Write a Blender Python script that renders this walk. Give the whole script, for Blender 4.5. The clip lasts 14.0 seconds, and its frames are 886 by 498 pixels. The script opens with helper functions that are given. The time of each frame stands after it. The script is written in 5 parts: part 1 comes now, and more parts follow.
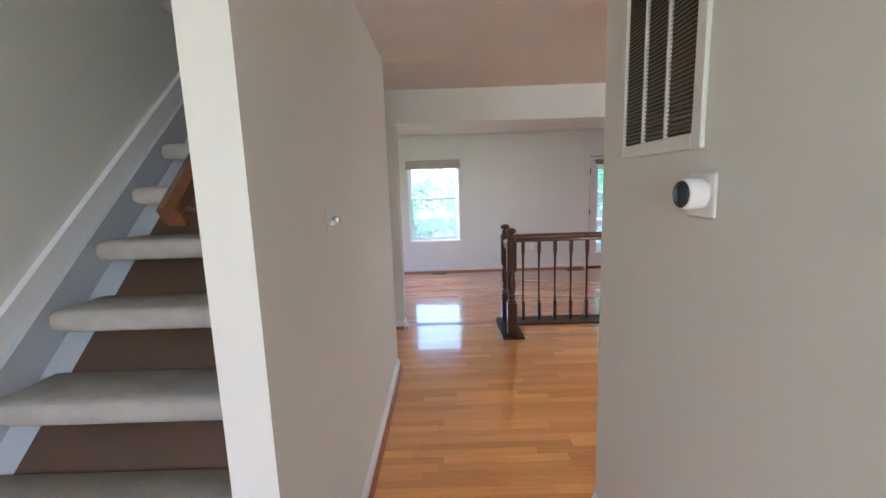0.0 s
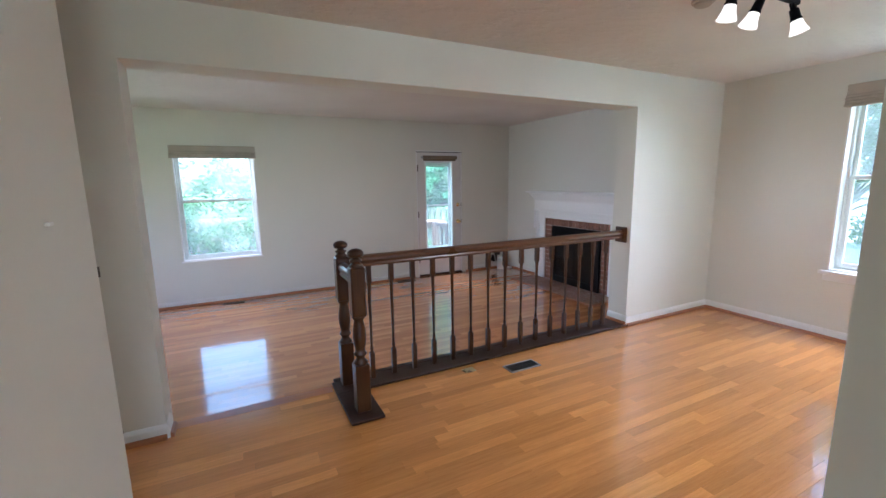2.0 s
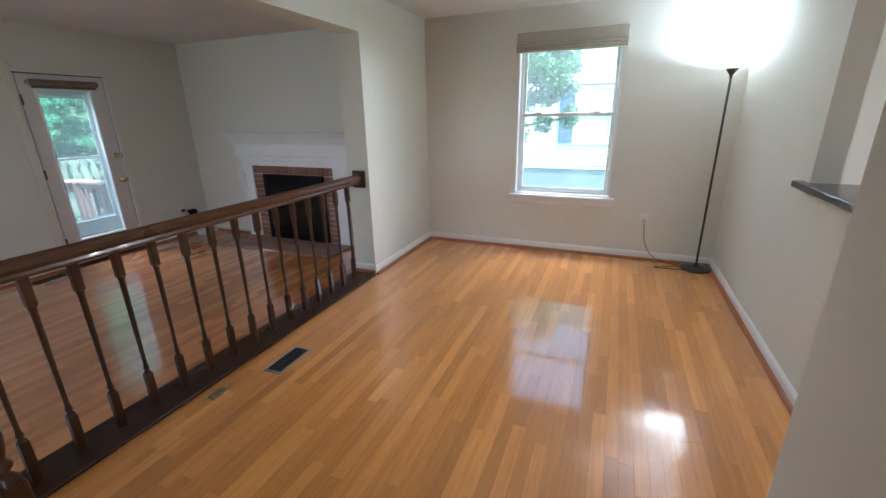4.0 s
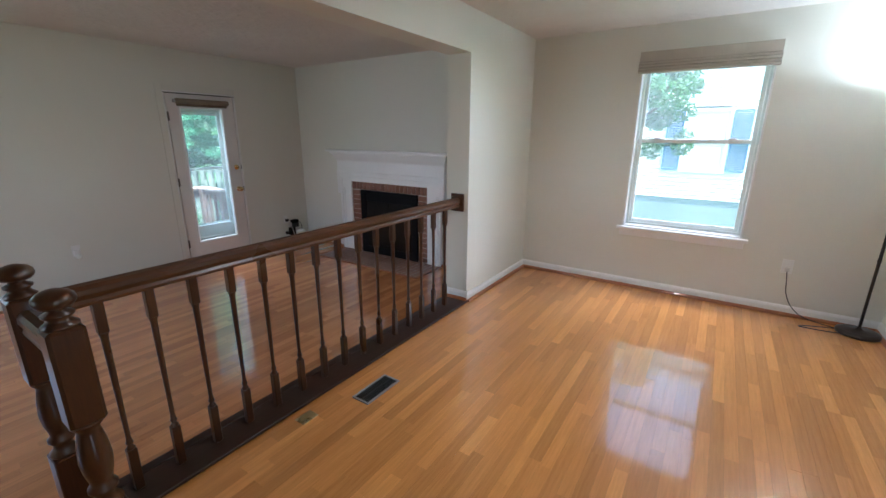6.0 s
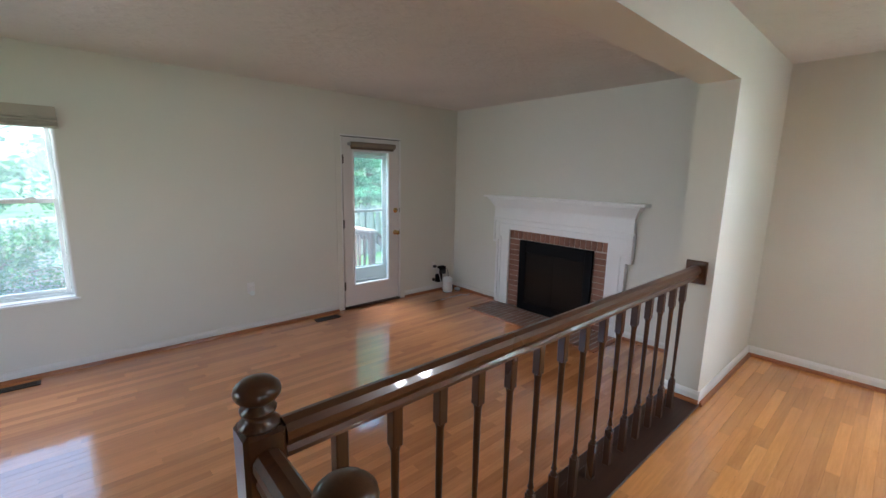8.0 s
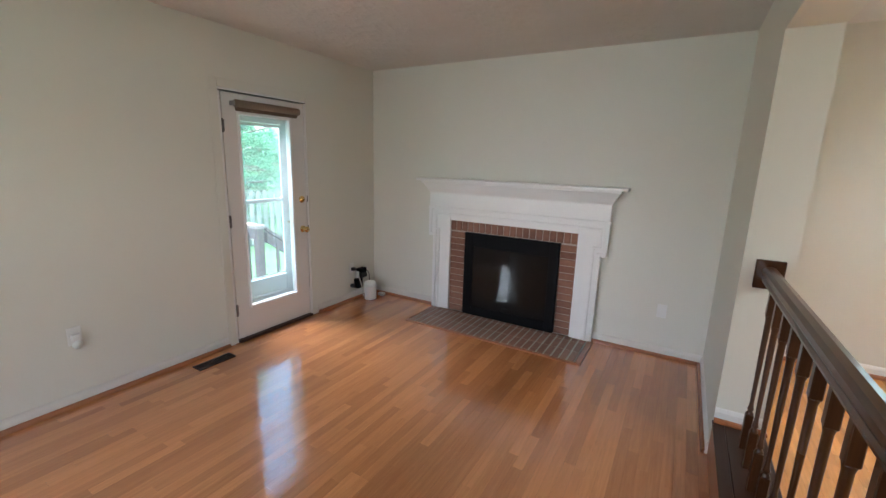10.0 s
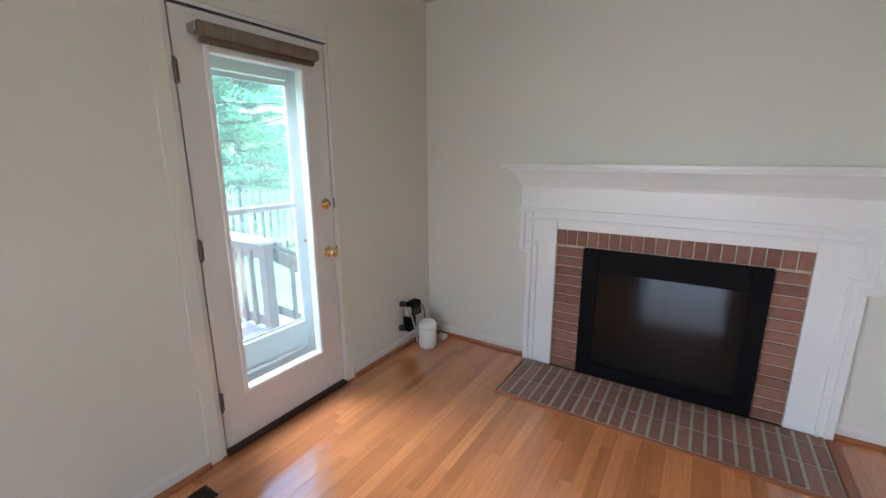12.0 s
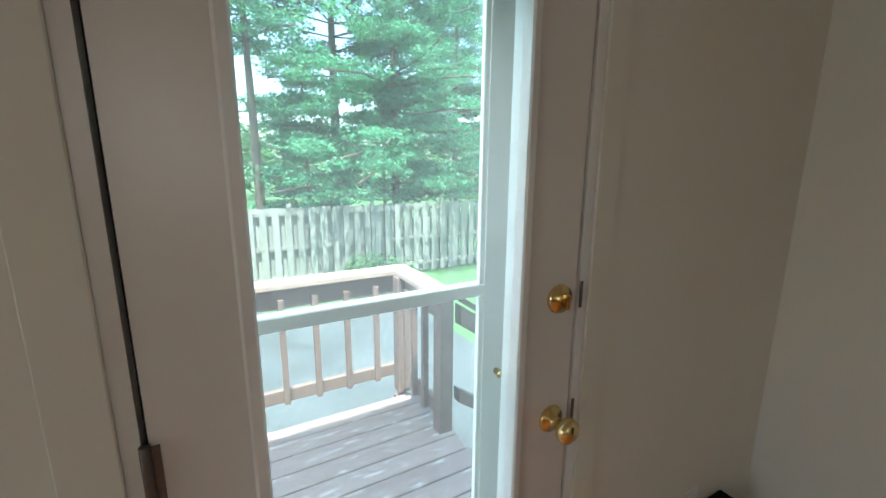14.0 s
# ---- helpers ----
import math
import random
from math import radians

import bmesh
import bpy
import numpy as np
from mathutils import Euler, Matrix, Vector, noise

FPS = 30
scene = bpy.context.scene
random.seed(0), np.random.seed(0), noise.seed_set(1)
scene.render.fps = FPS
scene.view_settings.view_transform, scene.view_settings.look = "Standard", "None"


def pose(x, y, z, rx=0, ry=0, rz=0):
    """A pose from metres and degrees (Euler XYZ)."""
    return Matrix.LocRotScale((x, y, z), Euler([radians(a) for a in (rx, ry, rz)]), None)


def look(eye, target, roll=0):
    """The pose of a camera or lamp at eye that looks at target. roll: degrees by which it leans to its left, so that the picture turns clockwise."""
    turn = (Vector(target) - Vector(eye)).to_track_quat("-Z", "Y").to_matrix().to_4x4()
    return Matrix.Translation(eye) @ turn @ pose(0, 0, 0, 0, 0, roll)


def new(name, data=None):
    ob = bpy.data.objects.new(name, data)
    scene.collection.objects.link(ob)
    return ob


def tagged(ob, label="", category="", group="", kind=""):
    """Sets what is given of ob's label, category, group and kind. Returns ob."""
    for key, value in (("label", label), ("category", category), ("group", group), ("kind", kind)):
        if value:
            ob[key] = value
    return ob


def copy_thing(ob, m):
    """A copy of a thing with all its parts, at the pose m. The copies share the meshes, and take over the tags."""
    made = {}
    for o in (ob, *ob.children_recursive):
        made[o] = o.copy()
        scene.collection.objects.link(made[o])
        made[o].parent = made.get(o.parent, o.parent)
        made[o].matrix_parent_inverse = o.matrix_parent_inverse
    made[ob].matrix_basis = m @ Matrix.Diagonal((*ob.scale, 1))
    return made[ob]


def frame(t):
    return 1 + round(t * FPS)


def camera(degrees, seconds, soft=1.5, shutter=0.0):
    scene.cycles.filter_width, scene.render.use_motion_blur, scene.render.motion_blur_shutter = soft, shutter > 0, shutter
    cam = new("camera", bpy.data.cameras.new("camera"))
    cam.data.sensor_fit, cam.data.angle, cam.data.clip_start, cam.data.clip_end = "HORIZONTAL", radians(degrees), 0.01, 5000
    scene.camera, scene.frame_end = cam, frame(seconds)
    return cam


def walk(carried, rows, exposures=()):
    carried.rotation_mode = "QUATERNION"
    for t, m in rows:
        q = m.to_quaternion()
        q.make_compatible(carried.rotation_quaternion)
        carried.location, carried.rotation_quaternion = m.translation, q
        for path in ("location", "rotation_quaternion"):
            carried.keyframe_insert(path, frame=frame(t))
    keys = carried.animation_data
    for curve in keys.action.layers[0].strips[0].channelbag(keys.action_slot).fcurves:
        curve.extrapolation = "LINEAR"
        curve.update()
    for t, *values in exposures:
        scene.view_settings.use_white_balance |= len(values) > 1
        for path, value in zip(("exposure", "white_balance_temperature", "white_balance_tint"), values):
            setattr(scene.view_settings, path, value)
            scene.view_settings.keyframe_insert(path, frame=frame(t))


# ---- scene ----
cam = camera(94.2, 14.0)
PATH = [
    (0, (0.133, 0.181, 1.423), (0.122, 2.158, 1.118), -1.9),
    (0.5, (0.137, 0.529, 1.421), (0.261, 2.499, 1.104), -1.6),
    (1, (0.086, 0.904, 1.419), (0.392, 2.854, 1.095), -1.2),
    (1.5, (0.129, 1.276, 1.405), (0.617, 3.19, 1.089), -1.3),
    (2, (0.146, 1.599, 1.4), (1.029, 3.364, 1.071), -0.9),
    (2.5, (0.223, 1.841, 1.414), (1.538, 3.311, 1.083), -0.6),
    (3, (0.341, 2.018, 1.447), (1.962, 3.136, 1.097), -0.7),
    (3.2, (0.362, 2.091, 1.438), (2.082, 3.046, 1.073), -0.4),
    (5.3, (0.315, 2.383, 1.362), (2.027, 3.026, 0.553), 0.3),
    (5.5, (0.339, 2.414, 1.364), (2.041, 3.175, 0.639), 0.1),
    (6, (0.466, 2.502, 1.418), (2.071, 3.567, 0.881), 0.3),
    (6.5, (0.596, 2.604, 1.445), (2.068, 3.896, 1.041), 0.8),
    (7, (0.6, 2.865, 1.442), (1.977, 4.274, 1.094), 1.1),
    (7.5, (0.558, 3.169, 1.444), (1.887, 4.625, 1.108), 1.1),
    (7.7, (0.561, 3.294, 1.426), (1.877, 4.763, 1.091), 1.2),
    (8.3, (0.44, 3.62, 1.445), (1.74, 5.08, 1.08), 1.3),
    (8.9, (0.45, 4.02, 1.435), (1.85, 5.41, 1.05), 1.5),
    (9.4, (0.58, 4.33, 1.41), (2.15, 5.52, 1.0), 1.7),
    (9.8, (0.751, 4.604, 1.424), (2.417, 5.62, 0.984), 1.7),
    (10, (0.845, 4.694, 1.373), (2.538, 5.675, 0.959), 1.7),
    (10.5, (1.006, 5.03, 1.267), (2.771, 5.872, 0.844), 1.5),
    (11, (1.307, 5.346, 1.272), (3.075, 6.189, 0.865), 0.8),
    (11.5, (1.598, 5.688, 1.261), (3.335, 6.58, 0.829), 0.4),
    (12, (1.905, 5.968, 1.261), (3.549, 7.017, 0.816), -0.2),
    (12.5, (2.221, 6.247, 1.251), (3.748, 7.466, 0.825), -0.5),
    (13, (2.484, 6.579, 1.268), (3.858, 7.974, 0.86), -0.3),
    (13.5, (2.727, 6.901, 1.27), (3.882, 8.486, 0.875), -0.2),
    (14, (2.932, 7.228, 1.265), (3.895, 8.934, 0.861), 0.4),
]
walk(cam, [(t, look(eye, target, roll)) for t, eye, target, roll in PATH], [
    (0.0, 3.12, 5450, 21), (1.0, 3.12, 5250, 19), (1.5, 3.08, 5250, 17), (3.0, 2.42, 5450, 11), (5.5, 2.45, 5450, 11), (7.5, 2.6, 5550, 11), (10.0, 3.1, 5850, 10), (12.0, 3.27, 5650, 11),
    (12.5, 3.25, 5750, 13), (13.3, 3.0, 5950, 14), (14.0, 2.35, 6150, 6)])

# plan: metres, z = 0 on the hall and dining floor, the living room lies one step lower
Z_LR = -0.2
CEIL = 2.33
CEIL_D = 2.312
X_E = 4.62
Y_N = 7.84
Y_BEAM, Y_BEAM2 = 4.19, 4.40
X_JAMB = 3.38
X_COL = -0.305
X_HALL_L, X_HALL_R = -0.27, 0.75
Y_HALL_L0, Y_HALL_L1 = 1.038, 3.265
Y_BLOCK, X_BLOCK = 1.79, 1.455
Y_S = 1.33
X_W_LR = -2.0
WALL = 0.15

# ---- light ----
world = bpy.data.worlds.new("world")
scene.world = world
world.use_nodes = True
_wn = world.node_tree
_sky = _wn.nodes.new("ShaderNodeTexSky")
_sky.sky_type = "NISHITA"
_sky.sun_disc = False
_sky.sun_elevation = radians(72)
_sky.sun_rotation = radians(205)
_sky.air_density, _sky.dust_density = 1.2, 2.5
_wn.links.new(_sky.outputs[0], _wn.nodes["Background"].inputs[0])
_wn.nodes["Background"].inputs[1].default_value = 0.15

sun = new("sun", bpy.data.lights.new("sun", "SUN"))
sun.data.energy, sun.data.angle, sun.data.color = 5.0, radians(0.5), (1.0, 0.96, 0.9)
_a = radians(205)
_e = radians(72)
sun.matrix_world = look((0, 0, 9), (-math.sin(_a) * math.cos(_e), -math.cos(_a) * math.cos(_e), 9 - math.sin(_e)))


def added_area_lamp(name, eye, target, w, h, power, color=(1.0, 0.95, 0.98), spread=180):
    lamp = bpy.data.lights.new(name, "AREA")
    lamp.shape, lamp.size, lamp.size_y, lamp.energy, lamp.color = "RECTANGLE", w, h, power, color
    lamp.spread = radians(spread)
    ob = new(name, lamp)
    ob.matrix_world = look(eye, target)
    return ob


# Fill lamps added at two unseen, made-up openings in the south wall.
added_area_lamp("foyer_fill_lamp", (0.1, -2.05, 1.45), (0.1, 0, 1.3), 1.0, 1.5, 3.1, (0.88, 0.97, 0.95))
added_area_lamp("kitchen_fill_lamp", (2.6, -2.05, 1.5), (2.6, 0, 1.3), 1.2, 1.0, 6.0, (0.92, 0.95, 1.0))
# Lamps added outside the real openings in place of sky light.
added_area_lamp("open_sky_over_east_window", (5.9, 2.75, 4.3), (4.1, 2.75, 0.0), 1.2, 1.2, 44)
added_area_lamp("open_sky_over_door", (3.2, 8.95, 3.0), (3.25, 6.6, -0.2), 1.2, 1.2, 9, spread=115)
added_area_lamp("open_sky_over_north_window", (-0.05, 8.95, 3.1), (0.0, 6.4, -0.2), 1.2, 1.2, 10)
# Fill lamp added at an unseen, made-up west opening.
added_area_lamp("west_fill_lamp", (-1.97, 6.1, 1.2), (2, 6.1, 0.9), 1.4, 1.2, 1.2, spread=80)
added_area_lamp("low_sky_beyond_east_window", (7.0, 0.3, 2.0), (3.4, 4.1, 1.0), 1.1, 1.1, 2.8, spread=75)
added_area_lamp("low_sky_beyond_north_window", (-2.6, 8.9, 1.7), (4.6, 6.1, 0.7), 1.5, 1.5, 6, spread=60)


# ---- materials ----
def nodes_of(name):
    m = bpy.data.materials.new(name)
    m.use_nodes = True
    t = m.node_tree
    return m, t, t.nodes["Principled BSDF"]


def ramp(t, fac, stops):
    r = t.nodes.new("ShaderNodeValToRGB")
    el = r.color_ramp.elements
    while len(el) < len(stops):
        el.new(0.5)
    for e, (p, c) in zip(el, stops):
        e.position, e.color = p, (*c, 1)
    t.links.new(fac, r.inputs[0])
    return r.outputs[0]


def coords(t, scale=(1, 1, 1), world_space=True):
    mp = t.nodes.new("ShaderNodeMapping")
    mp.inputs["Scale"].default_value = scale
    if world_space:
        g = t.nodes.new("ShaderNodeNewGeometry")
        t.links.new(g.outputs["Position"], mp.inputs[0])
    else:
        g = t.nodes.new("ShaderNodeTexCoord")
        t.links.new(g.outputs["Object"], mp.inputs[0])
    return mp


def noise_tex(t, scale, detail=3.0, rough=0.5, stretch=(1, 1, 1), mapping=None, world_space=True):
    mp = mapping or coords(t, stretch, world_space)
    n = t.nodes.new("ShaderNodeTexNoise")
    n.inputs["Scale"].default_value, n.inputs["Detail"].default_value, n.inputs["Roughness"].default_value = scale, detail, rough
    t.links.new(mp.outputs[0], n.inputs["Vector"])
    return n.outputs["Fac"]


def bump(t, b, height, strength, distance):
    n = t.nodes.new("ShaderNodeBump")
    n.inputs["Strength"].default_value, n.inputs["Distance"].default_value = strength, distance
    t.links.new(height, n.inputs["Height"])
    t.links.new(n.outputs[0], b.inputs["Normal"])
    return n


def mix(t, fac, a, b, mode="MIX"):
    n = t.nodes.new("ShaderNodeMix")
    n.data_type, n.blend_type = "RGBA", mode
    for sock, v in ((n.inputs[0], fac), (n.inputs[6], a), (n.inputs[7], b)):
        if isinstance(v, (int, float)):
            sock.default_value = v
        elif isinstance(v, tuple):
            sock.default_value = (*v, 1)
        else:
            t.links.new(v, sock)
    return n.outputs[2]


def maths(t, op, a, b):
    n = t.nodes.new("ShaderNodeMath")
    n.operation = op
    for sock, v in ((n.inputs[0], a), (n.inputs[1], b)):
        if isinstance(v, (int, float)):
            sock.default_value = v
        else:
            t.links.new(v, sock)
    return n.outputs[0]


def surface(name, color, rough=0.5, metal=0.0, vary=0.06, scale=3.0, fine=60.0, relief=0.15, depth=0.001, coat=0.0):
    """A surface with a broad and a fine variation of one base colour, and a fine relief."""
    m, t, b = nodes_of(name)
    broad, small = noise_tex(t, scale), noise_tex(t, fine, 4)
    dark, light = tuple(c * (1 - vary) for c in color), tuple(min(1, c * (1 + vary)) for c in color)
    col = ramp(t, broad, [(0.3, dark), (0.7, light)])
    col2 = mix(t, 0.25, col, ramp(t, small, [(0.3, dark), (0.7, light)]))
    t.links.new(col2, b.inputs["Base Color"])
    b.inputs["Metallic"].default_value = metal
    rr = t.nodes.new("ShaderNodeMapRange")
    rr.inputs[3].default_value, rr.inputs[4].default_value = max(0, rough - 0.06), min(1, rough + 0.06)
    t.links.new(broad, rr.inputs[0])
    t.links.new(rr.outputs[0], b.inputs["Roughness"])
    b.inputs["Coat Weight"].default_value = coat
    b.inputs["Coat Roughness"].default_value = 0.08
    if relief:
        bump(t, b, small, relief, depth)
    return m


def wood(name, dark, light, along="x", rough=0.25, per="object", vary=0.22, coat=0.25, gloss_wave=0.12):
    """Oak with grain along an axis; each board has a shade of its own."""
    m, t, b = nodes_of(name)
    stretch = {"x": (1.2, 22, 22), "y": (22, 1.2, 22), "z": (22, 22, 1.2)}[along]
    if per == "island":
        rnd = t.nodes.new("ShaderNodeNewGeometry").outputs["Random Per Island"]
    else:
        rnd = t.nodes.new("ShaderNodeObjectInfo").outputs["Random"]
    mp = coords(t, stretch)
    off = t.nodes.new("ShaderNodeVectorMath")
    off.operation = "SCALE"
    off.inputs[0].default_value = (13.0, 7.0, 31.0)
    t.links.new(rnd, off.inputs["Scale"])
    add = t.nodes.new("ShaderNodeVectorMath")
    t.links.new(mp.outputs[0], add.inputs[0])
    t.links.new(off.outputs[0], add.inputs[1])
    g1 = noise_tex(t, 3.0, 5, 0.62, mapping=add)
    g2 = noise_tex(t, 14.0, 3, 0.6, mapping=add)
    soft = tuple(d + (c - d) * 0.5 for d, c in zip(dark, light))
    grain = ramp(t, g1, [(0.32, soft), (0.66, light)])
    fine = mix(t, 0.12, grain, ramp(t, g2, [(0.38, tuple(c * 0.8 for c in dark)), (0.55, light)]))
    tone = ramp(t, rnd, [(0.0, (1 - vary, 1 - vary * 1.08, 1 - vary * 1.2)), (0.45, (0.94, 0.92, 0.9)), (0.8, (1.08, 1.08, 1.05)), (1.0, (1.2, 1.25, 1.24))])
    col = mix(t, 1.0, fine, tone, "MULTIPLY")
    t.links.new(col, b.inputs["Base Color"])
    wear = noise_tex(t, 2.2, 3)
    mr = t.nodes.new("ShaderNodeMapRange")
    mr.inputs[3].default_value, mr.inputs[4].default_value = rough - 0.04, rough + 0.05
    t.links.new(wear, mr.inputs[0])
    t.links.new(mr.outputs[0], b.inputs["Roughness"])
    b.inputs["Coat Weight"].default_value, b.inputs["Coat Roughness"].default_value = coat, 0.045
    b.inputs["Coat IOR"].default_value = 1.6
    n = bump(t, b, g2, gloss_wave, 0.0006)
    wav = t.nodes.new("ShaderNodeBump")
    wav.inputs["Strength"].default_value, wav.inputs["Distance"].default_value = 0.25, 0.0026
    t.links.new(noise_tex(t, 5.0, 1, 0.4, stretch=(1, 3.5, 1)), wav.inputs["Height"])
    t.links.new(wav.outputs[0], n.inputs["Normal"])
    t.links.new(wav.outputs[0], b.inputs["Coat Normal"])
    return m


def ceiling_material():
    m, t, b = nodes_of("textured_ceiling_paint")
    b.inputs["Roughness"].default_value = 0.85
    a = noise_tex(t, 9.0, 5, 0.6, stretch=(1, 1.6, 1))
    patch = t.nodes.new("ShaderNodeMapRange")
    patch.interpolation_type = "SMOOTHSTEP"
    patch.inputs[1].default_value, patch.inputs[2].default_value = 0.42, 0.66
    t.links.new(a, patch.inputs[0])
    c = noise_tex(t, 40.0, 3)
    h = maths(t, "ADD", patch.outputs[0], maths(t, "MULTIPLY", c, 0.14))
    bump(t, b, h, 0.9, 0.004)
    t.links.new(ramp(t, noise_tex(t, 1.3, 2), [(0.3, (0.66, 0.62, 0.57)), (0.7, (0.72, 0.68, 0.63))]), b.inputs["Base Color"])
    return m


def glass_material(name, tint=(1, 1, 1), gloss=0.9, dirt=0.03):
    m = bpy.data.materials.new(name)
    m.use_nodes = True
    t = m.node_tree
    t.nodes.remove(t.nodes["Principled BSDF"])
    out = t.nodes["Material Output"]
    tr, gl, fr, mx = (t.nodes.new(n) for n in ("ShaderNodeBsdfTransparent", "ShaderNodeBsdfGlossy", "ShaderNodeLayerWeight", "ShaderNodeMixShader"))
    tr.inputs[0].default_value = (*tint, 1)
    gl.inputs["Roughness"].default_value = 0.01
    gl.inputs["Color"].default_value = (gloss, gloss, gloss, 1)
    power = maths(t, "POWER", fr.outputs["Facing"], 5.0)
    t.links.new(maths(t, "ADD", maths(t, "MULTIPLY", power, 0.6), 0.035), mx.inputs[0])
    t.links.new(tr.outputs[0], mx.inputs[1])
    t.links.new(gl.outputs[0], mx.inputs[2])
    dust, dm = t.nodes.new("ShaderNodeBsdfTranslucent"), t.nodes.new("ShaderNodeMixShader")
    dust.inputs[0].default_value = (0.9, 0.95, 0.95, 1)
    film = noise_tex(t, 2.0, 3)
    t.links.new(maths(t, "MULTIPLY", film, dirt * 2), dm.inputs[0])
    t.links.new(mx.outputs[0], dm.inputs[1])
    t.links.new(dust.outputs[0], dm.inputs[2])
    t.links.new(dm.outputs[0], out.inputs[0])
    return m


def glowing(name, color, strength):
    m, t, b = nodes_of(name)
    b.inputs["Base Color"].default_value = (*color, 1)
    b.inputs["Emission Color"].default_value = (*color, 1)
    b.inputs["Emission Strength"].default_value = strength
    return m


def leaf_material(name, dark, light):
    m, t, b = nodes_of(name)
    rnd = t.nodes.new("ShaderNodeNewGeometry").outputs["Random Per Island"]
    col = mix(t, 0.5, ramp(t, rnd, [(0.0, dark), (1.0, light)]), ramp(t, noise_tex(t, 0.8, 2), [(0.3, dark), (0.7, light)]))
    t.links.new(col, b.inputs["Base Color"])
    b.inputs["Roughness"].default_value = 0.55
    tl, mx = t.nodes.new("ShaderNodeBsdfTranslucent"), t.nodes.new("ShaderNodeMixShader")
    t.links.new(col, tl.inputs[0])
    mx.inputs[0].default_value = 0.5
    t.links.new(b.outputs[0], mx.inputs[1])
    t.links.new(tl.outputs[0], mx.inputs[2])
    t.links.new(mx.outputs[0], t.nodes["Material Output"].inputs[0])
    return m


def varied(name, dark, light, rough, per="object", scale=30.0, relief=0.4, depth=0.002, streak=(1, 1, 1)):
    """A piece material: each piece has its own tone between dark and light, with stains and a rough relief."""
    m, t, b = nodes_of(name)
    rnd = (t.nodes.new("ShaderNodeNewGeometry").outputs["Random Per Island"] if per == "island"
           else t.nodes.new("ShaderNodeObjectInfo").outputs["Random"])
    base = ramp(t, rnd, [(0.0, dark), (1.0, light)])
    n = noise_tex(t, scale, 4, stretch=streak)
    mid = tuple((a + c) / 2 for a, c in zip(dark, light))
    col = mix(t, 0.45, base, ramp(t, n, [(0.3, tuple(c * 0.75 for c in mid)), (0.7, tuple(min(1, c * 1.25) for c in mid))]))
    t.links.new(col, b.inputs["Base Color"])
    b.inputs["Roughness"].default_value = rough
    bump(t, b, n, relief, depth)
    return m


M_WALL = surface("cream_wall_paint", (0.71, 0.693, 0.618), 0.62, vary=0.025, scale=0.9, fine=90, relief=0.12, depth=0.0008)
M_CEIL = ceiling_material()
M_TRIM = surface("white_trim_paint", (0.80, 0.79, 0.77), 0.32, vary=0.02, fine=40, relief=0.05)
M_DOORP = surface("white_door_paint", (0.72, 0.69, 0.66), 0.3, vary=0.02, fine=40, relief=0.05)
M_SHOE = wood("stained_shoe_molding", (0.24, 0.075, 0.025), (0.40, 0.145, 0.05), "x", 0.35, "object", 0.1)
M_OAK = wood("honey_oak_floor", (0.50, 0.187, 0.041), (0.77, 0.34, 0.092), "x", 0.18, coat=0.8)
M_OAK_I = wood("honey_oak_floor_joined", (0.50, 0.187, 0.041), (0.77, 0.34, 0.092), "x", 0.18, "island", coat=0.8)
M_OAKL = wood("reddish_oak_floor", (0.43, 0.155, 0.050), (0.66, 0.27, 0.096), "x", 0.17, coat=1.0)
M_OAKL_I = wood("reddish_oak_floor_joined", (0.43, 0.155, 0.050), (0.66, 0.27, 0.096), "x", 0.17, "island", coat=1.0)
M_SUB = surface("brown_floor_joint", (0.20, 0.085, 0.03), 0.8)
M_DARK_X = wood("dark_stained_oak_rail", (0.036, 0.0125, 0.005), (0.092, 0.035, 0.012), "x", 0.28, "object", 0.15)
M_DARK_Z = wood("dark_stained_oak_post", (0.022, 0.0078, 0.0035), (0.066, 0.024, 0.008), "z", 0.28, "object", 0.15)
M_RAILW = wood("varnished_brown_rail", (0.07, 0.022, 0.008), (0.14, 0.048, 0.016), "y", 0.25, "object", 0.1)
for _m in (M_DARK_X, M_DARK_Z):
    _m.node_tree.nodes["Principled BSDF"].inputs["Specular IOR Level"].default_value = 0.35
M_BOARD = wood("dark_stained_board", (0.022, 0.009, 0.005), (0.05, 0.021, 0.012), "x", 0.4, "object", 0.1, coat=0.0)
M_BOARD.node_tree.nodes["Principled BSDF"].inputs["Specular IOR Level"].default_value = 0.3
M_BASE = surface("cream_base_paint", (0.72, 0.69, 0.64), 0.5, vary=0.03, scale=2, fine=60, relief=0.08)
# White stair paint greyed in colour for the shade under the treads.
M_STRIP_SHADED = surface("shade_greyed_stair_paint", (0.5, 0.505, 0.52), 0.5, vary=0.04)
M_CARPET = surface("beige_carpet", (0.47, 0.43, 0.37), 0.95, vary=0.14, scale=14, fine=260, relief=0.9, depth=0.006)
M_BROWN = surface("brown_back_panel", (0.105, 0.056, 0.033), 0.6, vary=0.12, scale=5, fine=70, relief=0.2)
M_BRICK = varied("red_brick", (0.17, 0.075, 0.048), (0.31, 0.155, 0.10), 0.8)
M_JOINT = surface("dull_brick_mortar", (0.50, 0.42, 0.35), 0.9, vary=0.2, scale=20, fine=120, relief=0.5, depth=0.002)
M_HEARTH = varied("hearth_brick", (0.20, 0.105, 0.075), (0.38, 0.215, 0.155), 0.5)
M_MORTAR = surface("grey_mortar", (0.50, 0.47, 0.40), 0.9, vary=0.15, scale=20, fine=120, relief=0.5, depth=0.002)
M_BLACK = surface("black_enamelled_steel", (0.006, 0.006, 0.007), 0.5, vary=0.2, relief=0.08)
